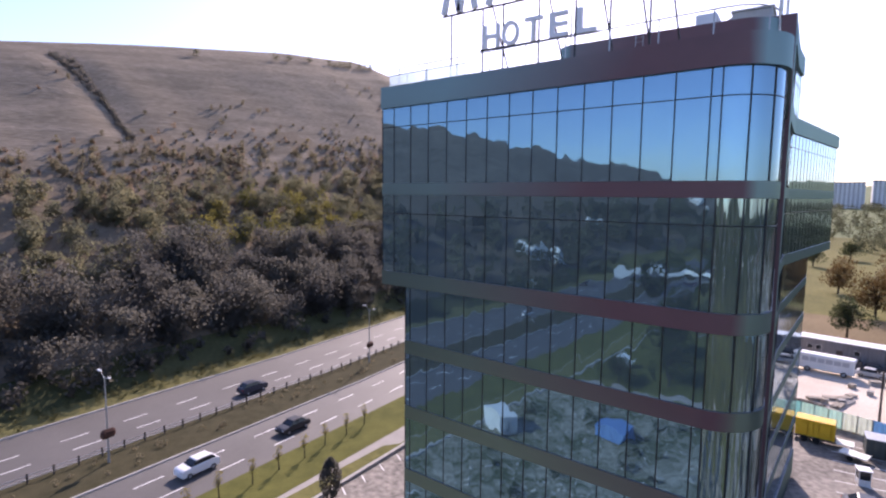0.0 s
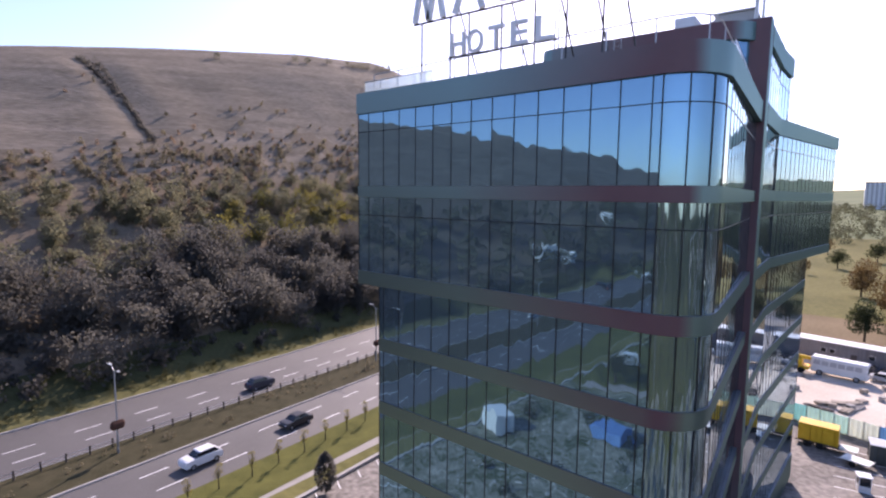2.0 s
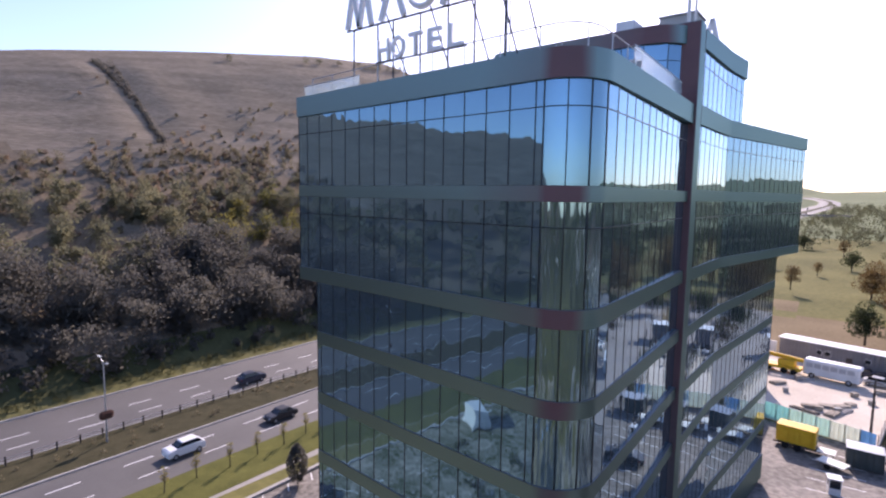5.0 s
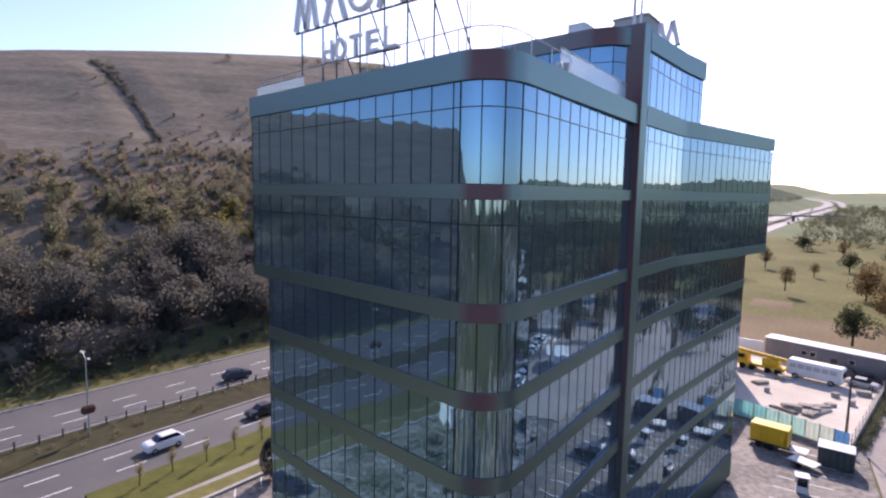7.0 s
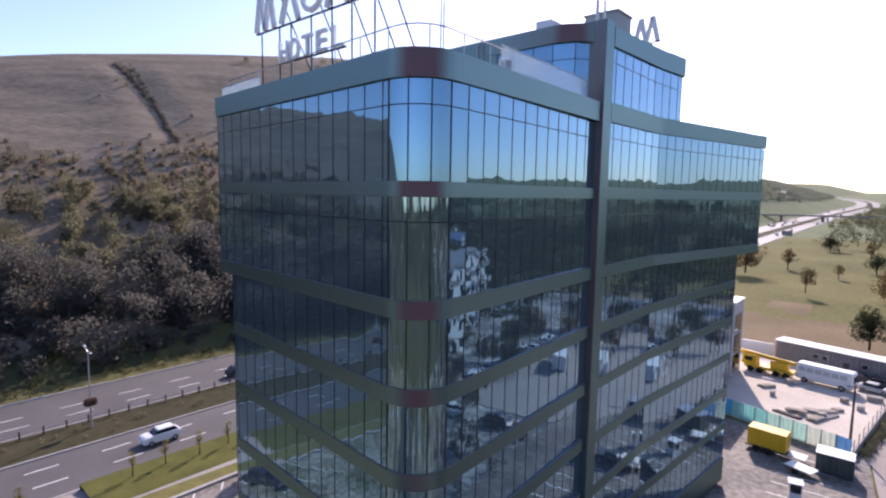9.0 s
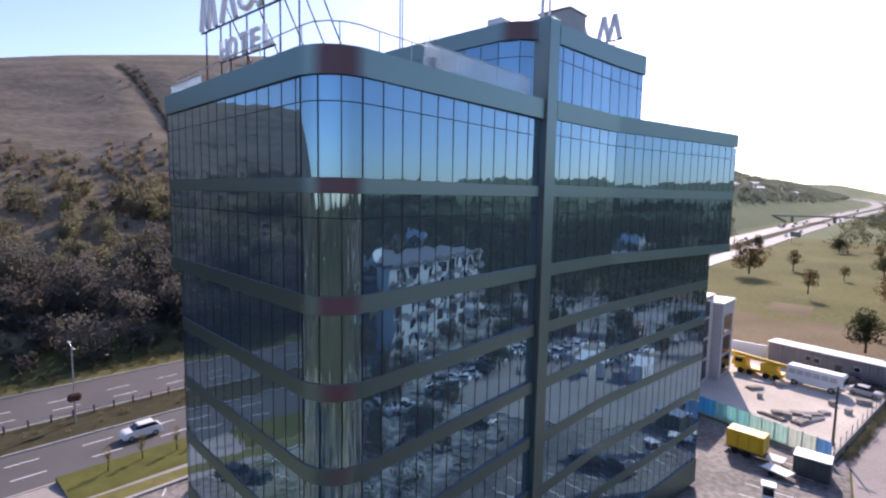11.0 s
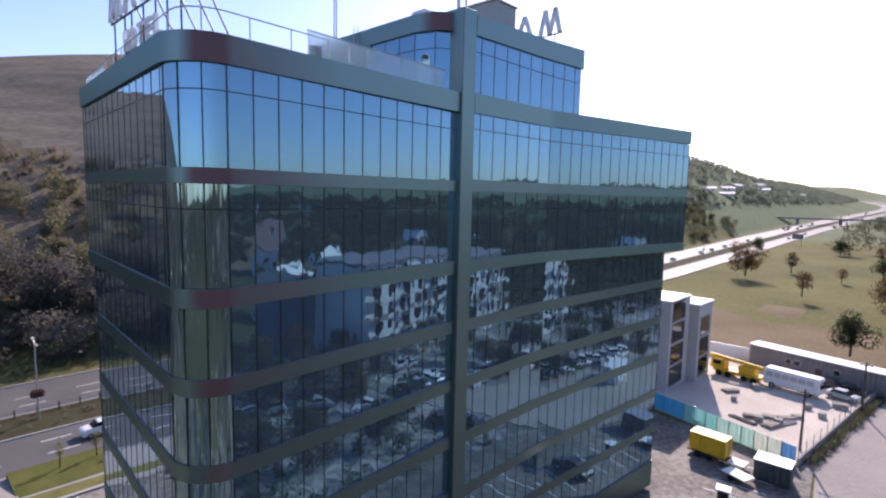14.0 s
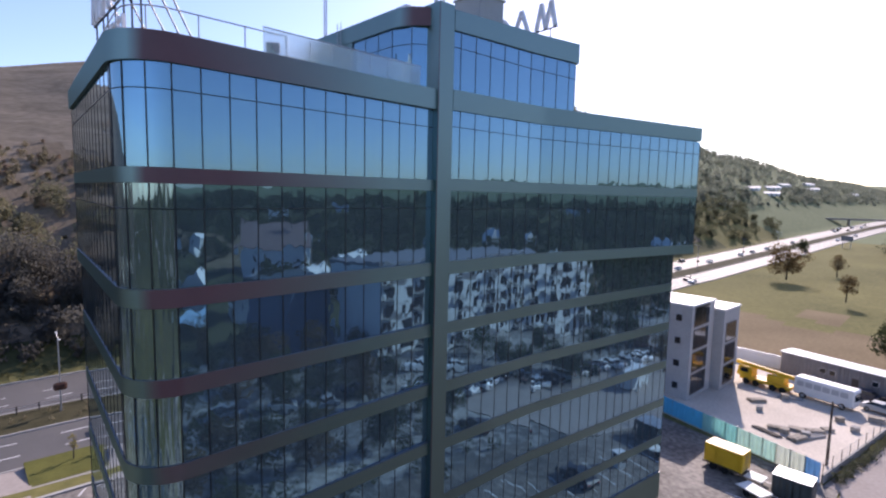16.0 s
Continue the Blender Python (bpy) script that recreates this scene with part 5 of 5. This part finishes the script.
make_block("office_block", "pale rendered office block with tall dark window strips", -24, -8.6, 91.5, 99.5, 13.6, [(92.3, 97.4)], [-10.4, -13.2, -16, -19]).location.z = fall(95)
make_block("office_wing", "lower pale rendered wing beside the office block", -20, -7.2, 99.7, 106, 12.2, [(100.6, 104.8)], []).location.z = fall(95)


# ---- far buildings, houses and bridge ----
def make_tower(name, label, w, d, floors, cols, mat, floor=3.0, roof=True):
    ob = new(name)
    h = floors * floor
    bm = bmesh.new()
    box(bm, (0, 0, h / 2), (w, d, h))
    part("wall", bm, mat, ob)
    bm = bmesh.new()
    box(bm, (0, 0, h + 0.5), (w + 1.2, d + 1.2, 1.0), bevel=0.1)
    part("roof", bm, DARKGREEN if cols == 0 else GREY, ob)
    for f in range(floors):
        for c in range(cols):
            for side in (-1, 1):
                bm = bmesh.new()
                box(bm, (-w / 2 + (c + 0.5) * w / cols, side * d / 2, (f + 0.55) * floor), (w / cols * 0.5, 0.1, floor * 0.5))
                part("window", bm, GREY, ob)
    return tagged(ob, label, "apartment tower")


# wall colour lightened so that it stands in for haze over the far towers
HAZEDWALL = surface("hazed_tower_wall", (0.6, 0.61, 0.62), (0.74, 0.75, 0.75), 0.1, 0.9, 0)
t1 = make_tower("apartment_tower", "far grey apartment tower with a flat overhanging top", 34, 20, 12, 7, HAZEDWALL)
t1.matrix_world = pose(46, 900, land(46, 900) - 2)
copy_thing(t1, pose(88, 905, land(88, 905) - 2))
copy_thing(t1, pose(140, 1200, land(140, 1200) - 5))


def make_house(label, wall, roof_mat, w=11, d=8, h=5.5):
    ob = new("house")
    bm = bmesh.new()
    box(bm, (0, 0, h / 2), (w, d, h))
    part("wall", bm, wall, ob)
    bm = bmesh.new()
    loft(bm, [(-d / 2 - 0.5, h), (0, h + d * 0.48), (d / 2 + 0.5, h), (d / 2 + 0.4, h - 0.15), (-d / 2 - 0.4, h - 0.15)], w + 0.9)
    part("roof", bm, roof_mat, ob)
    for side in (-1, 1):
        for x in (-w * 0.3, 0, w * 0.3):
            for z in (1.5, 4.0):
                bm = bmesh.new()
                box(bm, (x, side * d / 2, z), (1.3, 0.12, 1.3), bevel=0.02)
                part("window", bm, WINDOW, ob)
        bm = bmesh.new()
        box(bm, (side * w / 2, 0, 3.9), (0.12, 1.4, 1.4), bevel=0.02)
        part("window", bm, WINDOW, ob)
    bm = bmesh.new()
    box(bm, (w * 0.25, d * 0.15, h + d * 0.45), (0.7, 0.7, 1.6))
    part("chimney", bm, roof_mat, ob)
    return tagged(ob, label, "house")


REDTILE = surface("red_tile", (0.27, 0.17, 0.14), (0.42, 0.28, 0.235), 0.8, 0.85, 0.3)
ZINC = surface("pale_roof_sheet", (0.62, 0.6, 0.57), (0.8, 0.78, 0.74), 0.5, 0.7, 0.05)
h1 = make_house("white house with a steep faded red gable roof", WHITE, REDTILE, 18, 15, 7.5)
h1.matrix_world = pose(146, 114, 0 + fall(114), 0, 0, 125) @ Matrix.Scale(1.2, 4)
h2 = make_house("small white house with a pale sheet roof", WHITE, ZINC)
h2.matrix_world = pose(210, 170, land(210, 170) - 0.2, 0, 0, 10)
for x, y, a in ((-93, -128, 10), (-114, -198, 40), (-145, -458, 0), (-128, -440, 30), (-68, -353, 15), (-52, -340, -20), (-85, -330, 50), (-20, -300, 0), (10, -320, 30), (-40, -420, 10), (60, -260, 0), (-5, -240, 20), (30, -210, -10), (-44, -215, 60),
                *[(x, y, 15 + 25 * (i % 3)) for i, (x, y) in enumerate(FAR_HOUSES)],
                (190, 60, 40), (88, 74, 20), (97, 96, 60), (78, 118, 5), (110, 60, 35), (120, 128, 70), (90, 140, 25), (-99, -122, 30), (170, 230, 0), (230, 100, 60), (150, 20, 20), (180, -20, 0)):
    xx = x
    c = copy_thing(h2, pose(xx, y, land(xx, y) - 0.2, 0, 0, a))
    if y > 300 or y < -100:
        c.scale = (0.62, 0.62, 0.58) if y < 0 else (1.1, 1.1, 0.42)
    c["group"] = "houses of the town"
for i in range(5):
    copy_thing(t1, pose(260 + i * 70, -80 + i * 130, -6, 0, 0, 80 + 9 * i) @ Matrix.Scale(0.5, 4)).scale = (0.5, 0.5, 0.45)


def make_flats():
    """White flats with balconies, east of the court."""
    ob = new("apartment_block")
    bm = bmesh.new()
    box(bm, (6, 0, 8), (11, 34, 16))
    part("wall", bm, WHITE, ob)
    bm = bmesh.new()
    box(bm, (6, 0, 16.3), (12, 35, 0.6), bevel=0.05)
    part("roof", bm, GREY, ob)
    for f in range(5):
        for k in range(7):
            y = -14.4 + k * 4.8
            bm = bmesh.new()
            box(bm, (0.5, y, f * 3.1 + 1.9), (0.12, 2.4, 2.1), bevel=0.02)
            part("window", bm, WINDOW, ob)
            if k % 2 == 0:
                bm = bmesh.new()
                box(bm, (-0.35, y, f * 3.1 + 0.75), (1.6, 3.4, 0.18), bevel=0.02)
                b = part("balcony", bm, CONCRETE, ob)
                bm = bmesh.new()
                box(bm, (-1.1, y, f * 3.1 + 1.35), (0.06, 3.4, 0.9))
                part("parapet", bm, WHITE if f % 2 else GREY, b)
    return tagged(ob, "white five-storey apartment block with concrete balconies", "apartment block")


flats = make_flats()
flats.matrix_world = pose(46.0, 90, fall(90), 0, 0, -8)
bb = make_tower("office_tower", "plain dark blue office tower", 10, 11, 4, 0, surface("blue_wall", (0.06, 0.1, 0.17), (0.1, 0.15, 0.23), 0.3, 0.5, 0.05))
bb.matrix_world = pose(61, 66, fall(66), 0, 0, 80)
for x, y, a, m, l in ((22, 88, 70, WHITE, "white freight container"), (37, 110, 60, surface("salmon_steel", (0.35, 0.17, 0.14), (0.5, 0.26, 0.22), 0.6, 0.6, 0.1), "salmon pink freight container"), ):
    c = make_container("freight_container", (6.1, 2.4, 2.5), m, l + " standing on the asphalt", "container")
    c.matrix_world = pose(x, y, 0.02 + fall(y), 0, 0, a)
for x, y, a, size, m, l in ((-32.5, -9.5, 28, (3.6, 2.3, 2.2), WHITE, "small white steel container on waste ground"), (-31.5, -42.5, 40, (2.2, 1.6, 1.8), WHITE, "small white kiosk box on the grass"), (-21.5, -16.5, 5, (3.6, 2.4, 1.3), BLUE, "low blue steel container on waste ground")):
    c = make_container("steel_container", size, m, l, "container")
    c.matrix_world = pose(x, y, 0.06 + fall(y), 0, 0, a)
v, f = [], []
for i in range(700):
    x, y, r = random.uniform(-30, 8), random.uniform(-29, 9), random.uniform(0.08, 0.32)
    k = len(v)
    v += [(x + r * random.uniform(0.6, 1.1) * math.cos(a), y + r * random.uniform(0.6, 1.1) * math.sin(a), 0.0) for a in (0.3, 1.6, 2.8, 4.0, 5.2)]
    v.append((x, y, 0.02 + r * random.uniform(0.5, 0.9)))
    f += [(k + j, k + (j + 1) % 5, k + 5) for j in range(5)]
tagged(fast("rubble", v, f, CONCRETE), "pale broken concrete lumps strewn over waste ground", "rubble", kind="stuff")
wood("waste_bushes", [(random.uniform(-34, 10), random.uniform(-30, 8), random.uniform(0.6, 1.9), random.uniform(1.0, 2.8)) for i in range(85)], 90, 0.3, LEAF_GREEN, "low green bushes on the waste ground", "bushes")
wood("court_bushes", [(random.uniform(13, 46), random.uniform(20, 62), random.uniform(0.8, 2.6), random.uniform(1.2, 3.4)) for i in range(120)], 110, 0.3, LEAF_GREEN, "rough green bushes about the east court", "bushes")
wood("fence_weeds", [(10.4 + 4.4 * k / 110 + random.uniform(0.2, 0.9), 80.5 + 37 * k / 110, random.uniform(0.7, 1.6), random.uniform(0.9, 1.7)) for k in range(110)], 70, 0.2, LEAF_MID, "dry grey-brown weeds along the yard fence", "weeds")
awning = new("pool_canopy")
bm = bmesh.new()
box(bm, (0, 0, 3.2), (14, 8, 0.18), bevel=0.05)
part("roof", bm, surface("pale_blue_sheet", (0.3, 0.52, 0.66), (0.42, 0.64, 0.76), 0.5, 0.5, 0.05), awning)
for x in (-6.5, 6.5):
    for y in (-3.6, 3.6):
        bm = bmesh.new()
        rod(bm, (x, y, 0), (x, y, 3.15), 0.09)
        part("post", bm, STEEL, awning)
awning.matrix_world = pose(84, 52, 0 + fall(52), 0, 0, 60)
tagged(awning, "pale blue sheet canopy on steel posts", "canopy")
slab("wall_garden", [(-74, -138), (-56, -154), (-33, -142), (-33, -141.6), (-56, -153.5), (-73.8, -137.5)], 0, 2.2, WHITE, "long white garden wall", "wall")


bridge = new("road_bridge")
bm = bmesh.new()
box(bm, (0, 0, 5.4), (130, 8, 0.7), bevel=0.1)
part("deck", bm, PALE, bridge)
for s in (-1, 1):
    bm = bmesh.new()
    box(bm, (0, s * 3.9, 6.0), (130, 0.2, 0.6))
    part("parapet", bm, PALE, bridge)
for x in (-42, -17, 16, 45):
    bm = bmesh.new()
    box(bm, (x, 0, 1.4), (1.0, 6, 7.4), bevel=0.1)
    part("pier", bm, PALE, bridge)
bridge.matrix_world = pose(-64, 596, -1.5 + rise(596), 0, 0, 22)
tagged(bridge, "concrete road bridge crossing the highway", "bridge")
board = new("road_sign")
bm = bmesh.new()
box(bm, (0, 0, 8.5), (9, 0.3, 4.5), bevel=0.05)
part("panel", bm, GREY, board)
for x in (-3, 3):
    bm = bmesh.new()
    rod(bm, (x, 0.3, 0), (x, 0.3, 6.6), 0.2)
    part("post", bm, STEEL, board)
board.matrix_world = pose(-43.5, 384, land(-43.5, 384) - 0.2) @ Matrix.Scale(0.62, 4)
tagged(board, "large dark road sign beside the highway", "road sign")

# ---- hotel roof ----
rail = new("roof_railing")
tagged(rail, "thin steel railing round the roof edge", "railing")
inner = sample(offset([(-18.0, 21.82)] + CORNER + [(-0.96, 25.4), (-1.05, 27.4)], -0.35), 1.85)
for i, a in enumerate(inner):
    bm = bmesh.new()
    rod(bm, (a.x, a.y, FRONT_Z - 0.02), (a.x, a.y, FRONT_Z + 0.95), 0.028)
    part("post", bm, STEEL, rail)
fine = sample(offset([(-18.0, 21.82)] + CORNER + [(-0.96, 25.4), (-1.05, 27.4)], -0.35), 0.6)
bm = bmesh.new()
tube(bm, [(a.x, a.y, FRONT_Z + 0.98) for a in fine], 0.028)
part("handrail", bm, STEEL, rail)

FROST, nn, ll, bb2 = material("pale_glass")
bb2.inputs["Base Color"].default_value = (0.86, 0.93, 0.9, 1)
bb2.inputs["Roughness"].default_value = 0.22
bb2.inputs["Transmission Weight"].default_value = 0.82
bb2.inputs["IOR"].default_value = 1.45


def balustrade(path, label, h=1.15):
    ob = new("glass_balustrade")
    pts = sample(path, 1.2)
    for a, b in zip(pts, pts[1:]):
        d = b - a
        bm = bmesh.new()
        turn = Matrix.Rotation(math.atan2(d.y, d.x), 4, "Z")
        c = (a + b) / 2
        box(bm, (c.x, c.y, FRONT_Z + h / 2 - 0.025), (d.length - 0.03, 0.03, h), turn)
        part("pane", bm, FROST, ob)
    bm = bmesh.new()
    a, b = pts[0], pts[-1]
    d = b - a
    box(bm, ((a.x + b.x) / 2, (a.y + b.y) / 2, FRONT_Z + h), (d.length, 0.06, 0.04), Matrix.Rotation(math.atan2(d.y, d.x), 4, "Z"))
    part("handrail", bm, STEEL, ob)
    return tagged(ob, label, "balustrade")


balustrade([(-1.3, 26.3), (-1.75, 35.4)], "pale glass balustrade along the roof terrace")
balustrade([(-18.5, 22.0), (-13.6, 21.7)], "low pale glass balustrade at the roof's end", 0.6)

SIGNW = surface("sign_white", (0.68, 0.68, 0.7), (0.82, 0.82, 0.83), 1.0, 0.5, 0.05)
sign = new("roof_sign")
tagged(sign, "white raised roof sign on a thin steel frame", "sign")


def letter(ch, x, z, size, width, depth=0.16, parent=sign, m=None):
    cu = bpy.data.curves.new("letter", "FONT")
    cu.body, cu.size, cu.extrude, cu.offset = ch, size, depth / 2, 0.02
    tmp = bpy.data.objects.new("letter", cu)
    scene.collection.objects.link(tmp)
    bpy.context.view_layer.update()
    me = bpy.data.meshes.new_from_object(tmp.evaluated_get(bpy.context.evaluated_depsgraph_get()))
    bpy.data.objects.remove(tmp)
    xs = [v.co.x for v in me.vertices]
    k = width / (max(xs) - min(xs))
    me.transform(Matrix.Diagonal((k, 1, 1, 1)) @ Matrix.Translation((-min(xs), 0, 0)))
    me.transform(pose(x, 0, z, 90, 0, 0))
    me.materials.clear()
    me.materials.append(SIGNW)
    ob = new("letter", me)
    ob.parent = parent
    return ob


LOWZ = 35.0
for ch, x in zip("HOTEL", (-13.2, -12.2, -11.05, -9.85, -8.6)):
    letter(ch, x, LOWZ, 1.5, 0.85)


def leaning_bars(x0, x1, z, h, legs, parent=sign):
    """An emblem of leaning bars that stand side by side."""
    for a, b in legs:
        bm = bmesh.new()
        d = Vector(((x1 - x0) * (b - a), 0, h))
        c = Vector((x0 + (x1 - x0) * (a + b) / 2, 0, z + h / 2))
        box(bm, c, (0.3, 0.2, d.length), Matrix.Rotation(math.atan2(d.x, d.z), 4, "Y"), 0.02)
        ob = part("bar", bm, SIGNW, parent)


def ring_shape(x, z, r, parent=sign):
    bm = bmesh.new()
    tube(bm, [(x + r * math.cos(6.2832 * i / 24), 0, z + r * math.sin(6.2832 * i / 24)) for i in range(25)], 0.15)
    part("ring", bm, SIGNW, parent)


leaning_bars(-15.5, -13.7, 36.95, 2.1, ((0.0, 0.25), (0.5, 0.25), (0.5, 0.75), (1.0, 0.75)))
leaning_bars(-13.0, -11.4, 36.95, 2.1, ((0.0, 0.5), (1.0, 0.5)))
ring_shape(-10.2, 38.0, 0.85)
leaning_bars(-9.0, -7.4, 36.95, 2.1, ((0.0, 0.5), (1.0, 0.5)))
leaning_bars(-6.8, -5.0, 36.95, 2.1, ((0.0, 0.25), (0.5, 0.25), (0.5, 0.75), (1.0, 0.75)))
for z, x0, x1 in ((36.88, -15.6, -4.8), (34.95, -13.4, -7.6)):
    bm = bmesh.new()
    box(bm, ((x0 + x1) / 2, 0.05, z), (x1 - x0, 0.08, 0.08))
    part("rail", bm, MULLION, sign)
for x in (-15.1, -13.3, -12.2, -10.4, -8.7, -7.2, -5.6):
    bm = bmesh.new()
    rod(bm, (x, 0.08, ROOF_Z - 0.85), (x, 0.08, 39.0 if x in (-8.7, -7.2, -5.6) else 36.9), 0.045)
    part("leg", bm, MULLION, sign)
for x in (-13.3, -10.4, -8.0, -6.4, -5.2):
    bm = bmesh.new()
    rod(bm, (x, 0.1, 38.6), (x + 0.5, 2.6, ROOF_Z - 0.8), 0.04)
    part("brace", bm, MULLION, sign)
sign.matrix_world = pose(0, 22.62, 0)

sign2 = new("roof_emblem")
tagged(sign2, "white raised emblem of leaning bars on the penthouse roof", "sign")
leaning_bars(-1.7, 0.0, 1.5, 1.7, ((0.0, 0.25), (0.5, 0.25), (0.5, 0.75), (1.0, 0.75)), sign2)
leaning_bars(-3.9, -2.4, 1.5, 1.7, ((0.0, 0.5), (1.0, 0.5)), sign2)
bm = bmesh.new()
box(bm, (-2.5, 0, 1.45), (5.4, 0.08, 0.08))
part("rail", bm, MULLION, sign2)
for x in (-4.6, -2.1, -0.4):
    bm = bmesh.new()
    rod(bm, (x, 0, -0.75), (x, 0, 1.45), 0.04)
    part("leg", bm, MULLION, sign2)
ring_shape(-5.2, 2.3, 0.7, sign2)
sign2.matrix_world = pose(-3.0, 49.2, 38.55, 0, 0, -6) @ Matrix.Scale(1.12, 4)

mast = new("antenna_mast")
for dx in (0, 0.28):
    bm = bmesh.new()
    rod(bm, (dx, 0, 0), (dx, 0, 12.0), 0.06, 0.03)
    part("pole", bm, STEEL, mast)
bm = bmesh.new()
box(bm, (0.14, 0, 0.1), (0.8, 0.6, 0.2), bevel=0.02)
part("base_plate", bm, STEEL, mast)
mast.matrix_world = pose(-14.4, 36.8, 37.9)
tagged(mast, "thin twin-pole antenna mast on the roof", "antenna")
poles = new("roof_flagpoles")
for dx, dy, r, h in ((0, 0, 0.11, 4.5), (0.3, 0.3, 0.08, 4.5)):
    bm = bmesh.new()
    rod(bm, (dx, dy, 0), (dx, dy, h), r, r * 0.8, 8)
    part("pole", bm, WHITE, poles)
poles.matrix_world = pose(-1.9, 36.6, 38.28)
tagged(poles, "two white poles standing on the pier's top", "pole")
flood = new("floodlight")
bm = bmesh.new()
box(bm, (0, 0, 0.55), (0.75, 0.35, 0.6), Matrix.Rotation(radians(12), 4, "X"), 0.05)
part("housing", bm, PAINTS[1], flood)
bm = bmesh.new()
rod(bm, (0, 0, 0), (0, 0, 0.4), 0.05)
part("stand", bm, STEEL, flood)
flood.matrix_world = pose(-1.45, 26.8, FRONT_Z - 0.02, 0, 0, 60) @ Matrix.Scale(0.75, 4)
tagged(flood, "grey floodlight on the roof edge", "floodlight")


def make_unit(label, w, d, h, mat, stand=0.0):
    ob = new("cooling_unit")
    bm = bmesh.new()
    box(bm, (0, 0, h / 2 + 0.1), (w, d, h), bevel=0.04)
    part("casing", bm, mat, ob)
    bm = bmesh.new()
    rod(bm, (0, 0, h + 0.1), (0, 0, h + 0.2), min(w, d) * 0.38, seg=14)
    part("fan_ring", bm, MULLION, ob)
    for s in (-1, 1):
        for e in (-1, 1):
            bm = bmesh.new()
            box(bm, (s * w * 0.42, e * d * 0.42, 0.06 - stand / 2), (0.09, 0.09, 0.12 + stand))
            part("foot", bm, STEEL, ob)
    return tagged(ob, label, "cooling unit", "roof units")


u1 = make_unit("pale grey cooling unit on a stand on the flat roof", 1.2, 2.0, 0.75, SIGNW, 0.62)
u1.matrix_world = pose(-5.86, 38.16, 38.5)
u2 = make_unit("dark cooling unit on the flat roof", 1.6, 1.3, 1.1, GREY)
u2.matrix_world = pose(-8.2, 27.5, ROOF_Z - 0.8)
copy_thing(u2, pose(-10.8, 29.5, ROOF_Z - 0.8))
copy_thing(u2, pose(-6.0, 30.5, ROOF_Z - 0.8, 0, 0, 8))
lift = new("lift_house")
LIFTWALL = surface("lift_render", (0.34, 0.35, 0.34), (0.46, 0.47, 0.45), 0.5, 0.8, 0.15)
bm = bmesh.new()
box(bm, (0, 0, 1.15), (2.3, 2.2, 2.3), bevel=0.03)
part("wall", bm, LIFTWALL, lift)
bm = bmesh.new()
box(bm, (0, 0, 2.36), (2.5, 2.4, 0.14), bevel=0.03)
part("roof", bm, LIFTWALL, lift)
bm = bmesh.new()
v1 = [bm.verts.new(p) for p in ((-1.14, -1.0, 0), (-3.2, -1.0, 0), (-3.2, -1.0, 0.9), (-1.14, -1.0, 2.1))]
v2 = [bm.verts.new((v.co.x, 1.0, v.co.z)) for v in v1]
bm.faces.new(v1[::-1])
bm.faces.new(v2)
for k in range(4):
    bm.faces.new((v1[k], v1[(k + 1) % 4], v2[(k + 1) % 4], v2[k]))
bmesh.ops.recalc_face_normals(bm, faces=bm.faces)
part("stair_hood", bm, LIFTWALL, lift)
lift.matrix_world = pose(-3.7, 41.9, 37.9)
tagged(lift, "grey rendered lift overrun with a sloping stair hood", "lift house")
ladder = new("roof_ladder")
for s in (-1, 1):
    bm = bmesh.new()
    rod(bm, (s * 0.22, 0, 0), (s * 0.22, 0, 5.4), 0.025)
    part("stringer", bm, STEEL, ladder)
for i in range(17):
    bm = bmesh.new()
    rod(bm, (-0.22, 0, 0.3 + i * 0.3), (0.22, 0, 0.3 + i * 0.3), 0.015, seg=5)
    part("rung", bm, STEEL, ladder)
ladder.matrix_world = pose(-9.2, 34.85, ROOF_Z - 0.8)
tagged(ladder, "steel ladder up the penthouse front", "ladder")
lines = new("roof_spikes")
for i in range(12):
    y = 50 + i * 1.15
    x = -1.17 + 3.52 * (y - 45.4) / 18.1 - 0.35
    bm = bmesh.new()
    rod(bm, (x, y, 33.78), (x, y, 33.9 + random.uniform(0.5, 1.0)), 0.02, seg=5)
    part("spike", bm, STEEL, lines)
tagged(lines, "thin steel stubs along the wing's roof edge", "roof stubs")
